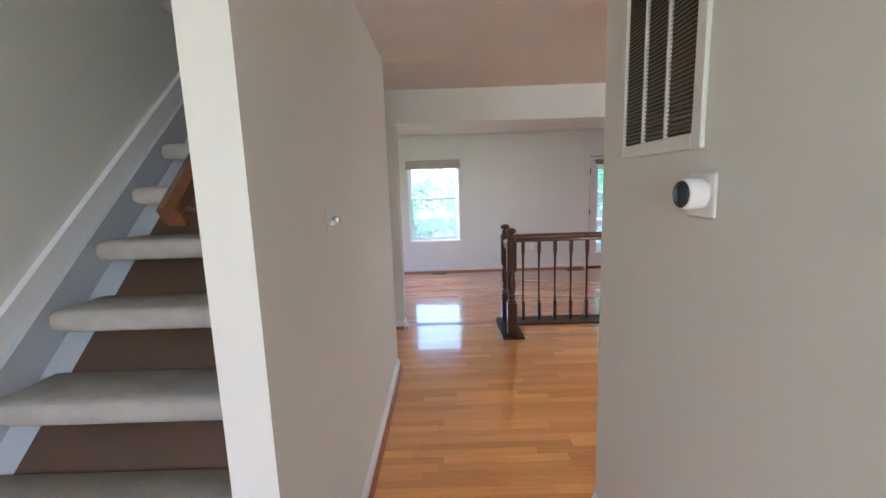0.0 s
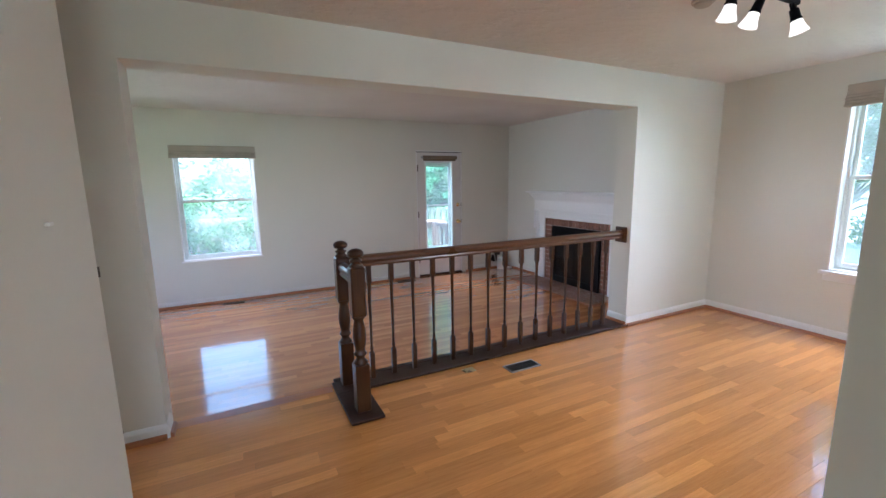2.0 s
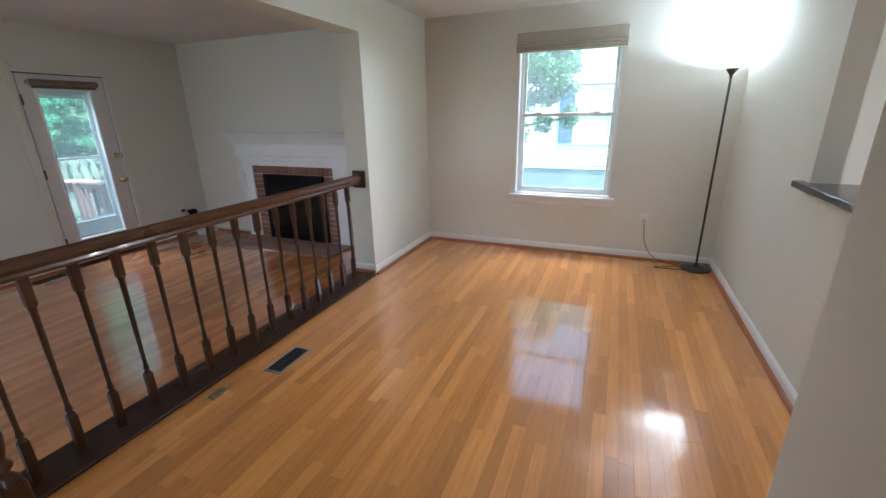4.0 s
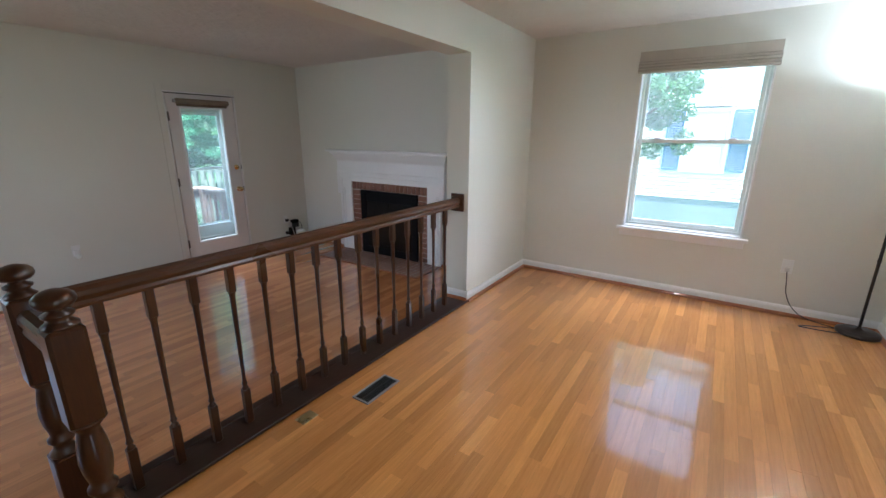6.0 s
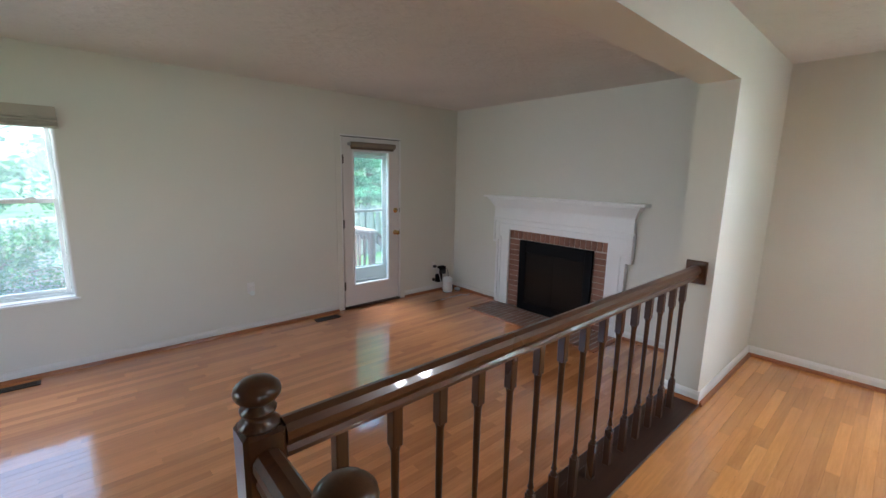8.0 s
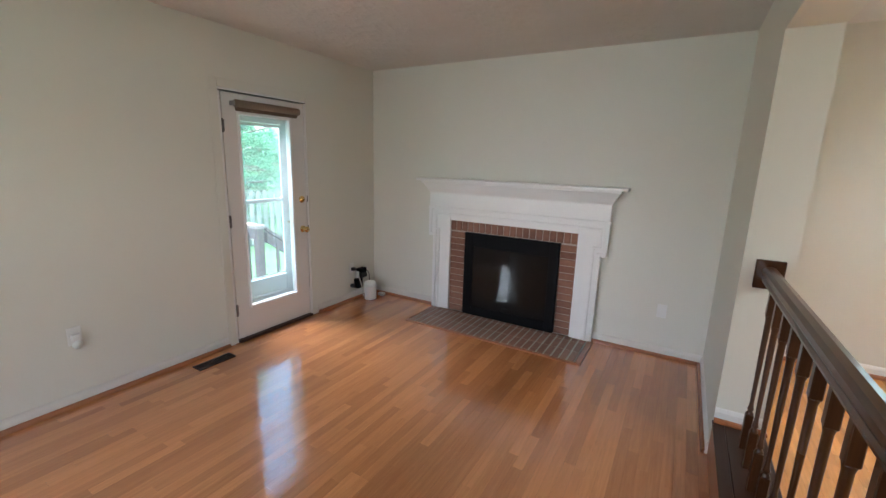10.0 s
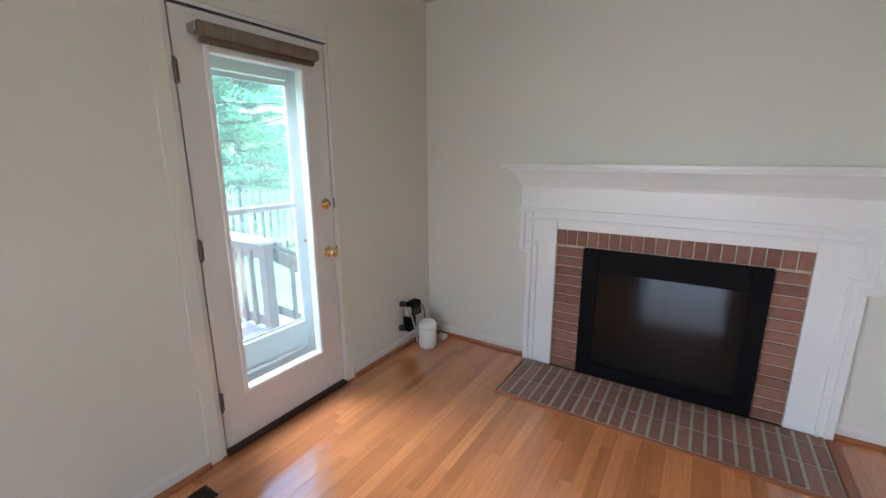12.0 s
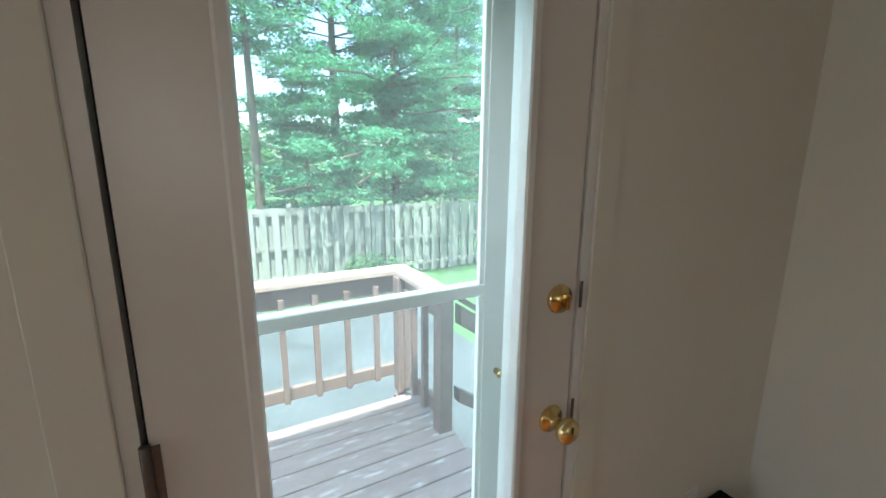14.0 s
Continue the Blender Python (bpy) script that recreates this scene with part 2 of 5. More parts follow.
M_BLACK.node_tree.nodes["Principled BSDF"].inputs["Specular IOR Level"].default_value = 0.06
M_SMOKED = surface("smoked_fireplace_glass", (0.012, 0.010, 0.009), 0.05, vary=0.2, relief=0.0)
M_SMOKED.node_tree.nodes["Principled BSDF"].inputs["Specular IOR Level"].default_value = 0.22
M_BRASS = surface("polished_brass", (0.78, 0.59, 0.27), 0.16, 1.0, vary=0.08, relief=0.03)
M_STEEL = surface("grey_steel", (0.42, 0.41, 0.40), 0.35, 1.0, vary=0.15, relief=0.05)
M_HINGE = surface("tarnished_hinge_steel", (0.16, 0.14, 0.13), 0.4, 0.8, vary=0.2)
# Near-black colour standing in for shade inside gaps and ducts.
M_GAP = surface("dark_gap_shade", (0.02, 0.018, 0.016), 0.8)
M_GRILLE = surface("dusty_grille_paint", (0.22, 0.19, 0.13), 0.55, vary=0.12, fine=200)
M_FILTER = surface("dark_filter", (0.075, 0.058, 0.034), 0.9)
M_PLASTIC = surface("white_plastic", (0.78, 0.77, 0.74), 0.3, vary=0.02, relief=0.02)
M_DIAL = surface("dark_glass_dial", (0.03, 0.032, 0.035), 0.08, vary=0.1, relief=0)
M_VENTF = surface("worn_grey_vent_frame", (0.34, 0.33, 0.31), 0.45, 0.3, vary=0.2)
M_VENT = surface("grey_vent_metal", (0.10, 0.105, 0.10), 0.4, 0.7, vary=0.2)
M_VENTD = surface("brown_vent_metal", (0.045, 0.028, 0.02), 0.45, 0.5, vary=0.2)
M_SHADE = surface("taupe_shade_cloth", (0.46, 0.405, 0.335), 0.85, vary=0.08, scale=8, fine=220, relief=0.4, depth=0.001)
M_ROLL = surface("striped_taupe_cloth", (0.23, 0.18, 0.13), 0.85, vary=0.12, scale=10, fine=220, relief=0.4, depth=0.001)
M_SHADE2 = surface("brown_striped_cloth", (0.13, 0.09, 0.06), 0.85, vary=0.12, scale=10, fine=200, relief=0.4, depth=0.001)
M_GLASS = glass_material("window_glass", (0.94, 0.985, 0.97))
M_HAZY = glass_material("slightly_hazy_window_glass", (0.92, 0.98, 0.96), dirt=0.08)
M_DUSTY = glass_material("dusty_storm_glass", (0.92, 0.985, 0.97), dirt=0.02)
M_CORD = surface("black_cord", (0.015, 0.015, 0.015), 0.5)
M_CORDW = surface("white_cord", (0.65, 0.63, 0.6), 0.5)
M_LAMPM = surface("bronze_lamp_metal", (0.06, 0.052, 0.047), 0.35, 0.6, vary=0.15)
M_BULB = glowing("frosted_lit_glass", (1.0, 0.94, 0.80), 0.17)
M_LAMPBULB = glowing("halogen_bulb", (0.9, 0.97, 1.0), 6.0)
M_COUNTER = surface("dark_stone_counter", (0.035, 0.036, 0.037), 0.14, vary=0.4, scale=60, fine=300, relief=0.03)
M_DECK = varied("weathered_deck_stain", (0.17, 0.115, 0.11), (0.30, 0.225, 0.22), 0.6, scale=7, relief=0.5, depth=0.003, streak=(0.6, 8, 8))
_t, _b = M_DECK.node_tree, M_DECK.node_tree.nodes["Principled BSDF"]
_worn = _t.nodes.new("ShaderNodeMapRange")
_worn.inputs[1].default_value, _worn.inputs[2].default_value = 0.55, 0.66
_t.links.new(noise_tex(_t, 5.0, 6, 0.7, stretch=(1, 5, 1)), _worn.inputs[0])
_t.links.new(mix(_t, _worn.outputs[0], _b.inputs["Base Color"].links[0].from_socket, (0.46, 0.44, 0.42)), _b.inputs["Base Color"])
M_CAP = varied("weathered_rail_cap", (0.36, 0.24, 0.205), (0.48, 0.345, 0.31), 0.65, scale=8, streak=(0.8, 8, 8))
M_RAILOUT = varied("red_brown_deck_rail", (0.145, 0.085, 0.072), (0.215, 0.135, 0.118), 0.65, scale=12, streak=(4, 4, 1))
M_GRASS = surface("lawn", (0.05, 0.115, 0.038), 0.9, vary=0.35, scale=1.5, fine=40, relief=1.0, depth=0.03)
# Concrete colour darkened and blotched to carry the tree shade on it.
M_PATIO = surface("shade_darkened_concrete_patio", (0.056, 0.060, 0.068), 0.85, vary=0.4, scale=1.1, fine=50, relief=0.3)
M_BARK = surface("pine_bark", (0.10, 0.075, 0.058), 0.9, vary=0.3, scale=6, fine=40, relief=1.0, depth=0.02)
M_PINE = leaf_material("pine_needles", (0.05, 0.18, 0.10), (0.13, 0.37, 0.20))
M_LEAF = leaf_material("broad_leaves", (0.035, 0.10, 0.04), (0.085, 0.20, 0.075))
M_SIDING = surface("cream_lap_siding", (0.86, 0.84, 0.79), 0.55, vary=0.03, scale=1, fine=30)
M_FOUND = surface("blue_grey_foundation", (0.20, 0.235, 0.27), 0.85, vary=0.08, scale=3)
M_SHUTTER = surface("blue_shutter_paint", (0.045, 0.12, 0.24), 0.4, vary=0.08)
M_ROOF = surface("grey_shingle", (0.12, 0.115, 0.11), 0.9, vary=0.2, scale=8)
M_DARKWIN = surface("dark_window_glass", (0.06, 0.08, 0.10), 0.06, vary=0.1, relief=0)
M_ALU = surface("white_aluminium", (0.82, 0.87, 0.84), 0.35, vary=0.02, relief=0.02)
M_FLOORPLATE = surface("brass_floor_plate", (0.50, 0.38, 0.17), 0.28, 0.8, vary=0.1)

# ---- building blocks ----
BASE = {}


def mesh_from(bm, name, mat, smooth=False):
    me = bpy.data.meshes.new(name)
    bmesh.ops.recalc_face_normals(bm, faces=bm.faces)
    if smooth:
        for f in bm.faces:
            f.smooth = True
    bm.to_mesh(me)
    bm.free()
    me.materials.append(mat)
    return me


def thing(name, loc, label, category, group=""):
    ob = new(name)
    ob.empty_display_size = 0.1
    ob.location = loc
    BASE[ob] = Vector(loc)
    return tagged(ob, label, category, group)


def part(name, bm, material, parent, label="", smooth=False, kind=""):
    """One mesh under a thing or under a part, made from a bmesh in world places."""
    base = BASE[parent]
    bmesh.ops.translate(bm, verts=bm.verts, vec=-base)
    ob = new(name, mesh_from(bm, name, material, smooth))
    ob.parent = parent
    BASE[ob] = base
    return tagged(ob, label, kind=kind)


def structure(name, bm, material, label, smooth=False, kind="structure"):
    ob = new(name, mesh_from(bm, name, material, smooth))
    BASE[ob] = Vector((0, 0, 0))
    return tagged(ob, label, kind=kind)


def single(name, bm, material, loc, label, category, group="", smooth=False):
    bmesh.ops.translate(bm, verts=bm.verts, vec=-Vector(loc))
    ob = new(name, mesh_from(bm, name, material, smooth))
    ob.location = loc
    BASE[ob] = Vector(loc)
    return tagged(ob, label, category, group)


def box(bm, lo, hi, bevel=0.0, seg=1):
    m = Matrix.Translation([(a + b) / 2 for a, b in zip(lo, hi)]) @ Matrix.Diagonal([abs(b - a) for a, b in zip(lo, hi)] + [1])
    r = bmesh.ops.create_cube(bm, size=1, matrix=m)
    if bevel:
        edges = list({e for v in r["verts"] for e in v.link_edges})
        bmesh.ops.bevel(bm, geom=edges, offset=bevel, segments=seg, affect="EDGES", profile=0.5)
    return bm


def boxes(*items, bevel=0.0, seg=1):
    bm = bmesh.new()
    for lo, hi in items:
        box(bm, lo, hi, bevel, seg)
    return bm


def lathe(bm, profile, center, seg=20, turn=None):
    """A turned body: profile of (radius, height) from the bottom up, closed at both ends."""
    turn = turn or Matrix.Identity(4)
    rings = []
    for r, z in profile:
        ring = []
        for i in range(seg):
            a = 2 * math.pi * i / seg
            ring.append(bm.verts.new(Vector(center) + (turn @ Vector((r * math.cos(a), r * math.sin(a), z)))))
        rings.append(ring)
    for a, b in zip(rings, rings[1:]):
        for i in range(seg):
            bm.faces.new((a[i], a[(i + 1) % seg], b[(i + 1) % seg], b[i]))
    bm.faces.new(rings[0][::-1])
    bm.faces.new(rings[-1])
    return bm


def sweep(bm, outline, x0, x1, place):
    """An outline of (u, v) points drawn out from x0 to x1; place(x, u, v) gives the world place."""
    a = [bm.verts.new(place(x0, u, v)) for u, v in outline]
    b = [bm.verts.new(place(x1, u, v)) for u, v in outline]
    n = len(outline)
    for i in range(n):
        bm.faces.new((a[i], a[(i + 1) % n], b[(i + 1) % n], b[i]))
    bm.faces.new(a[::-1])
    bm.faces.new(b)
    return bm


def tube(bm, points, r, seg=8):
    """A round cord along points."""
    pts = [Vector(p) for p in points]
    rings = []
    for i, p in enumerate(pts):
        d = (pts[min(i + 1, len(pts) - 1)] - pts[max(i - 1, 0)]).normalized()
        side = d.cross(Vector((0, 0, 1)))
        if side.length < 0.05:
            side = d.cross(Vector((1, 0, 0)))
        side.normalize()
        up = side.cross(d)
        rings.append([bm.verts.new(p + r * (math.cos(2 * math.pi * k / seg) * side + math.sin(2 * math.pi * k / seg) * up)) for k in range(seg)])
    for a, b in zip(rings, rings[1:]):
        for i in range(seg):
            bm.faces.new((a[i], a[(i + 1) % seg], b[(i + 1) % seg], b[i]))
    bm.faces.new(rings[0][::-1])
    bm.faces.new(rings[-1])
    return bm


def bent(points, n=8):
    """A smooth line through points (Catmull-Rom)."""
    p = [Vector(q) for q in points]
    p = [2 * p[0] - p[1], *p, 2 * p[-1] - p[-2]]
    out = []
    for i in range(1, len(p) - 2):
        for k in range(n):
            t = k / n
            out.append(0.5 * ((2 * p[i]) + (p[i + 1] - p[i - 1]) * t + (2 * p[i - 1] - 5 * p[i] + 4 * p[i + 1] - p[i + 2]) * t * t
                              + (3 * p[i] - p[i - 1] - 3 * p[i + 1] + p[i + 2]) * t ** 3))
    out.append(p[-2])
    return out


def wall_with_hole(axis, at, thick, a0, a1, z0, z1, holes):
    """A wall of that thickness from at outward; holes are (a0, a1, z0, z1)."""
    bm = bmesh.new()

    def put(u0, u1, w0, w1):
        if u1 - u0 < 1e-5 or w1 - w0 < 1e-5:
            return
        if axis == "y":
            box(bm, (u0, min(at, at + thick), w0), (u1, max(at, at + thick), w1))
        else:
            box(bm, (min(at, at + thick), u0, w0), (max(at, at + thick), u1, w1))
    cur = a0
    for h0, h1, hz0, hz1 in sorted(holes):
        put(cur, h0, z0, z1)
        put(h0, h1, z0, hz0)
        put(h0, h1, hz1, z1)
        cur = h1
    put(cur, a1, z0, z1)
    return bm


# ---- structure: floors ----
structure("subfloor", boxes(((-2.2, -2.2, -0.12), (4.8, 4.305, -0.012)), ((-2.2, 4.305, -0.4), (4.8, 8.0, Z_LR - 0.012))), M_SUB,
          "dark layer under the wooden floor boards")
floor_dining = new("floor")
BASE[floor_dining] = Vector((0, 0, 0))
tagged(floor_dining, "polished honey oak strip floor of hall and dining room", kind="structure")
floor_living = new("floor")
BASE[floor_living] = Vector((0, 0, 0))
tagged(floor_living, "glossy reddish oak strip floor of the living room", kind="structure")

structure("ceiling", boxes(((-2.2, -2.2, CEIL_D), (4.8, 4.3, CEIL + 0.15)), ((-2.2, 4.3, CEIL), (4.8, 8.0, CEIL + 0.15))), M_CEIL, "off-white textured plaster ceiling")
# Unseen box over the ceiling, added to keep the sun off the deck.
structure("upper_storey", boxes(((-2.2, -2.2, CEIL + 0.16), (4.8, 8.02, 5.2))), M_SIDING, "unseen plain upper storey block that shades the deck")

# ---- structure: walls ----
WN = (-0.52, 0.425, 0.40, 1.87)
DN = (2.795, 3.65, -0.2, 1.885)
WE = (2.27, 3.205, 0.59, 2.09)
structure("wall_north", wall_with_hole("y", Y_N, WALL, X_W_LR, X_E, Z_LR - 0.1, CEIL, [WN, DN]), M_WALL,
          "cream painted living room wall with window and glass door")
structure("wall_east", wall_with_hole("x", X_E, WALL, -2.1, Y_N + WALL, Z_LR - 0.1, CEIL, [WE]), M_WALL,
          "cream painted wall behind fireplace and dining window")
structure("wall_beam", boxes(((X_JAMB, Y_BEAM, Z_LR), (X_E, Y_BEAM2, CEIL)), ((X_COL, Y_BEAM, 2.01), (X_JAMB, Y_BEAM2, CEIL)),
                             ((-0.52, Y_BEAM, Z_LR), (X_COL, Y_BEAM2, 2.01)), ((-1.18, Y_BEAM, 2.01), (X_COL, Y_BEAM2, CEIL)), ((-1.3, Y_BEAM, Z_LR), (-1.18, Y_BEAM2, CEIL))), M_WALL,
          "cream painted header wall over the wide opening between the rooms")
structure("wall_hall_left", boxes(((X_HALL_L - 0.11, Y_HALL_L0, -0.1), (X_HALL_L, Y_HALL_L1, CEIL)),
                                  ((-1.3, Y_HALL_L1 - 0.11, -0.1), (X_HALL_L - 0.11, Y_HALL_L1, CEIL))), M_WALL,
          "cream painted hall wall beside the stairs")
structure("wall_stair_side", boxes(((-1.3, -2.1, -0.1), (-1.185, Y_BEAM, CEIL))), M_WALL, "cream painted wall along the stairs")
structure("wall_hall_right", boxes(((X_HALL_R, -2.0, -0.1), (X_BLOCK, Y_BLOCK, CEIL))), M_WALL, "cream painted hall wall with the return air grille")
structure("wall_dining_south", boxes(((2.99, Y_S - 0.12, -0.1), (X_E, Y_S, CEIL)), ((X_BLOCK, Y_S - 0.12, -0.1), (2.99, Y_S, 0.995)),
                                     ((X_BLOCK, Y_S - 0.12, 2.2), (2.99, Y_S, CEIL))), M_WALL, "cream painted dining wall with a pass-through")
# Both holes are unseen, cut only for the added fill lamps.
structure("wall_south", wall_with_hole("y", -2.0, -0.15, -1.3, X_E, -0.1, CEIL, [(-0.45, 0.65, 0.65, 2.2), (1.95, 3.25, 0.95, 2.05)]), M_WALL, "plain cream wall at the house front")
structure("wall_west_return", boxes(((X_W_LR, Y_BEAM, Z_LR - 0.1), (-1.301, Y_BEAM2, CEIL))), M_WALL, "plain cream wall end")
# The hole is unseen, cut only for the added west fill lamp.
structure("wall_west", wall_with_hole("x", X_W_LR, -0.15, Y_BEAM, Y_N + WALL, Z_LR - 0.1, CEIL, [(5.45, 6.95, 0.45, 1.75)]), M_WALL,
          "plain cream west wall of the living room")
structure("step_riser", boxes(((-1.178, 4.306, Z_LR), (-0.522, 4.325, -0.026)), ((X_COL, 4.306, Z_LR), (0.66, 4.325, -0.026)), ((0.6602, 4.385, Z_LR), (X_JAMB - 0.002, 4.40, 0.0028))), M_SHOE, "stained wooden riser of the single step")

# baseboards (white board with a stained shoe strip)
BB = [(0, 0), (0.014, 0), (0.014, 0.062), (0.009, 0.074), (0.004, 0.082), (0, 0.084)]
SH = [(0.0145, 0), (0.033, 0), (0.032, 0.014), (0.026, 0.024), (0.0145, 0.028)]


def baseboard(a, b, z, normal):
    """From point a to b (x, y) on a wall whose free side looks along normal."""
    a, b, n = Vector((*a, z)), Vector((*b, z)), Vector((*normal, 0))
    d = (b - a)
    length = d.length
    d.normalize()
    bm, sm = bmesh.new(), bmesh.new()

    def place(s, u, v):
        return a + d * s + n * u + Vector((0, 0, v))
    sweep(bm, BB, 0, length, place)
    sweep(sm, SH, 0, length, place)
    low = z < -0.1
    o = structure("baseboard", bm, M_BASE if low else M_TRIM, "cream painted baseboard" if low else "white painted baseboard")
    part("shoe_molding", sm, M_SHOE, o, "orange stained shoe molding")


for a, b, z, n in (
    ((X_HALL_L, Y_HALL_L0), (X_HALL_L, Y_HALL_L1), 0, (1, 0)),
    ((X_HALL_R, -2), (X_HALL_R, Y_BLOCK), 0, (-1, 0)),
    ((X_HALL_R, Y_BLOCK), (X_BLOCK, Y_BLOCK), 0, (0, 1)),
    ((X_BLOCK, Y_S), (X_BLOCK, Y_BLOCK), 0, (1, 0)),
    ((X_BLOCK, Y_S), (X_E, Y_S), 0, (0, 1)),
    ((X_E, Y_S), (X_E, Y_BEAM), 0, (-1, 0)),
    ((X_JAMB, Y_BEAM), (X_E, Y_BEAM), 0, (0, -1)),
    ((X_JAMB, Y_BEAM - 0.014), (X_JAMB, Y_BEAM2), 0.016, (-1, 0)),
    ((-0.52, Y_BEAM), (X_COL, Y_BEAM), 0, (0, -1)),
    ((X_COL, Y_BEAM - 0.014), (X_COL, 4.31), 0, (1, 0)),
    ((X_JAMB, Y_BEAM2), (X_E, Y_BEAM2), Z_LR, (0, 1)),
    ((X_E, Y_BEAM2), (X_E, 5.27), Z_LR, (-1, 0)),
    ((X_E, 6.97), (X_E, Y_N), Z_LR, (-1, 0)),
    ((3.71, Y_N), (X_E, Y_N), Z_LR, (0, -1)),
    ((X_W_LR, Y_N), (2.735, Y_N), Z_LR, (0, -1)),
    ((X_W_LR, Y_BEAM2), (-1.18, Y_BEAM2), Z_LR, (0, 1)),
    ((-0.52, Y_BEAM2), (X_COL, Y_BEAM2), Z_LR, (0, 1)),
):
    baseboard(a, b, z, n)


# ---- windows ----
def window(name, label, along, wall_at, out, a0, a1, z0, z1, rail_z, sill):
    """A double-hung window in its opening. along: the axis of its width; out: +1 or -1, the outward side."""
    def P(u, v, w):
        return (u, wall_at + out * v, w) if along == "x" else (wall_at + out * v, u, w)

    def B(items, bevel=0.0):
        bm = bmesh.new()
        for (u0, v0, w0), (u1, v1, w1) in items:
            p, q = P(u0, v0, w0), P(u1, v1, w1)
            box(bm, [min(a, b) for a, b in zip(p, q)], [max(a, b) for a, b in zip(p, q)], bevel)
        return bm
    o = structure(name, B([((a0, 0.085, z0), (a0 + 0.03, 0.15, z1)), ((a1 - 0.03, 0.085, z0), (a1, 0.15, z1)),
                           ((a0 + 0.03, 0.085, z1 - 0.03), (a1 - 0.03, 0.15, z1)), ((a0 + 0.03, 0.085, z0), (a1 - 0.03, 0.15, z0 + 0.03))]), M_ALU, label)
    o.name = name
    jt = 0.012
    part("window_jamb", B([((a0, 0.0, z0), (a0 + jt, 0.085, z1)), ((a1 - jt, 0.0, z0), (a1, 0.085, z1)), ((a0 + jt, 0.0, z1 - jt), (a1 - jt, 0.085, z1))]),
         M_TRIM, o, "white painted window jamb")
    f = 0.03
    i0, i1 = a0 + 0.032, a1 - 0.032
    for nm, d, w0, w1 in (("upper_sash", 0.118, rail_z - 0.016, z1 - 0.032), ("lower_sash", 0.088, z0 + 0.032, rail_z + 0.016)):
        s = part(nm, B([((i0, d, w0), (i0 + f, d + 0.026, w1)), ((i1 - f, d, w0), (i1, d + 0.026, w1)),
                        ((i0 + f, d, w0), (i1 - f, d + 0.026, w0 + 0.034)), ((i0 + f, d, w1 - 0.034), (i1 - f, d + 0.026, w1))], 0.003), M_ALU, o)
        p = part("pane", B([((i0 + f - 0.004, d + 0.011, w0 + 0.03), (i1 - f + 0.004, d + 0.015, w1 - 0.03))]), M_HAZY, s, "slightly hazy window glass")
        p.visible_shadow = False
    part("latch", B([((a1 - 0.22, 0.075, rail_z + 0.016), (a1 - 0.16, 0.1, rail_z + 0.03)), ((a0 + 0.16, 0.075, rail_z + 0.016), (a0 + 0.22, 0.1, rail_z + 0.03))], 0.003),
         M_TRIM, o)
    part("lift_tab", B([((a0 + 0.2, 0.078, z0 + 0.06), (a0 + 0.25, 0.09, z0 + 0.07)), ((a1 - 0.25, 0.078, z0 + 0.06), (a1 - 0.2, 0.09, z0 + 0.07))]), M_ALU, o)
    if sill:
        part("window_sill", B([((a0 - 0.045, -0.045, z0 - 0.028), (a1 + 0.045, 0.0, z0)), ((a0 + 0.001, 0.0, z0 - 0.001), (a1 - 0.001, 0.084, z0 + 0.012))], 0.003), M_TRIM, o, "white projecting window sill")
        part("apron", B([((a0 - 0.02, -0.016, z0 - 0.085), (a1 + 0.02, 0.0, z0 - 0.03))], 0.003), M_TRIM, o)
    else:
        part("window_sill", B([((a0 - 0.02, -0.022, z0 - 0.016), (a1 + 0.02, 0.0, z0 + 0.002)), ((a0 + 0.001, 0.0, z0 - 0.001), (a1 - 0.001, 0.084, z0 + 0.012))], 0.002), M_TRIM, o, "thin white window sill")
    return o


window("window_1", "white double-hung living room window looking onto greenery", "x", Y_N, 1, WN[0], WN[1], WN[2], WN[3], 1.18, False)
window("window_2", "white double-hung dining room window with a projecting sill", "y", X_E, 1, WE[0], WE[1], WE[2], WE[3], 1.37, True)


def roman_shade(loc, along, wall_at, a0, a1, z0, z1, label):
    """A folded cloth shade: a flat head and a stack of folds below it."""
    o = thing("window_shade", loc, label, "window shade", "window shades")

    def P(u, v, w):
        return (u, wall_at - v, w) if along == "x" else (wall_at - v, u, w)

    def B(u0, v0, w0, u1, v1, w1, bevel):
        p, q = P(u0, v0, w0), P(u1, v1, w1)
        return box(bmesh.new(), [min(a, b) for a, b in zip(p, q)], [max(a, b) for a, b in zip(p, q)], bevel, 2)
    h = z1 - z0
    part("head_board", B(a0 + 0.004, 0.0, z1 - 0.45 * h, a1 - 0.004, 0.035, z1, 0.003), M_SHADE, o)
    n = 4
    for i in range(n):
        w1 = z1 - 0.45 * h - i * 0.55 * h / n
        part("fold", B(a0, 0.004, w1 - 0.55 * h / n + 0.002, a1, 0.04 + 0.008 * (i % 2) + 0.004 * i, w1, 0.006), M_SHADE, o)
    return o


roman_shade((-0.05, Y_N, 1.72), "x", Y_N, -0.545, 0.45, 1.725, 1.885, "taupe roman shade pulled up high on the living room window")
roman_shade((X_E, 2.74, 1.92), "y", X_E, 2.25, 3.225, 1.925, 2.10, "taupe roman shade pulled up high on the dining window")


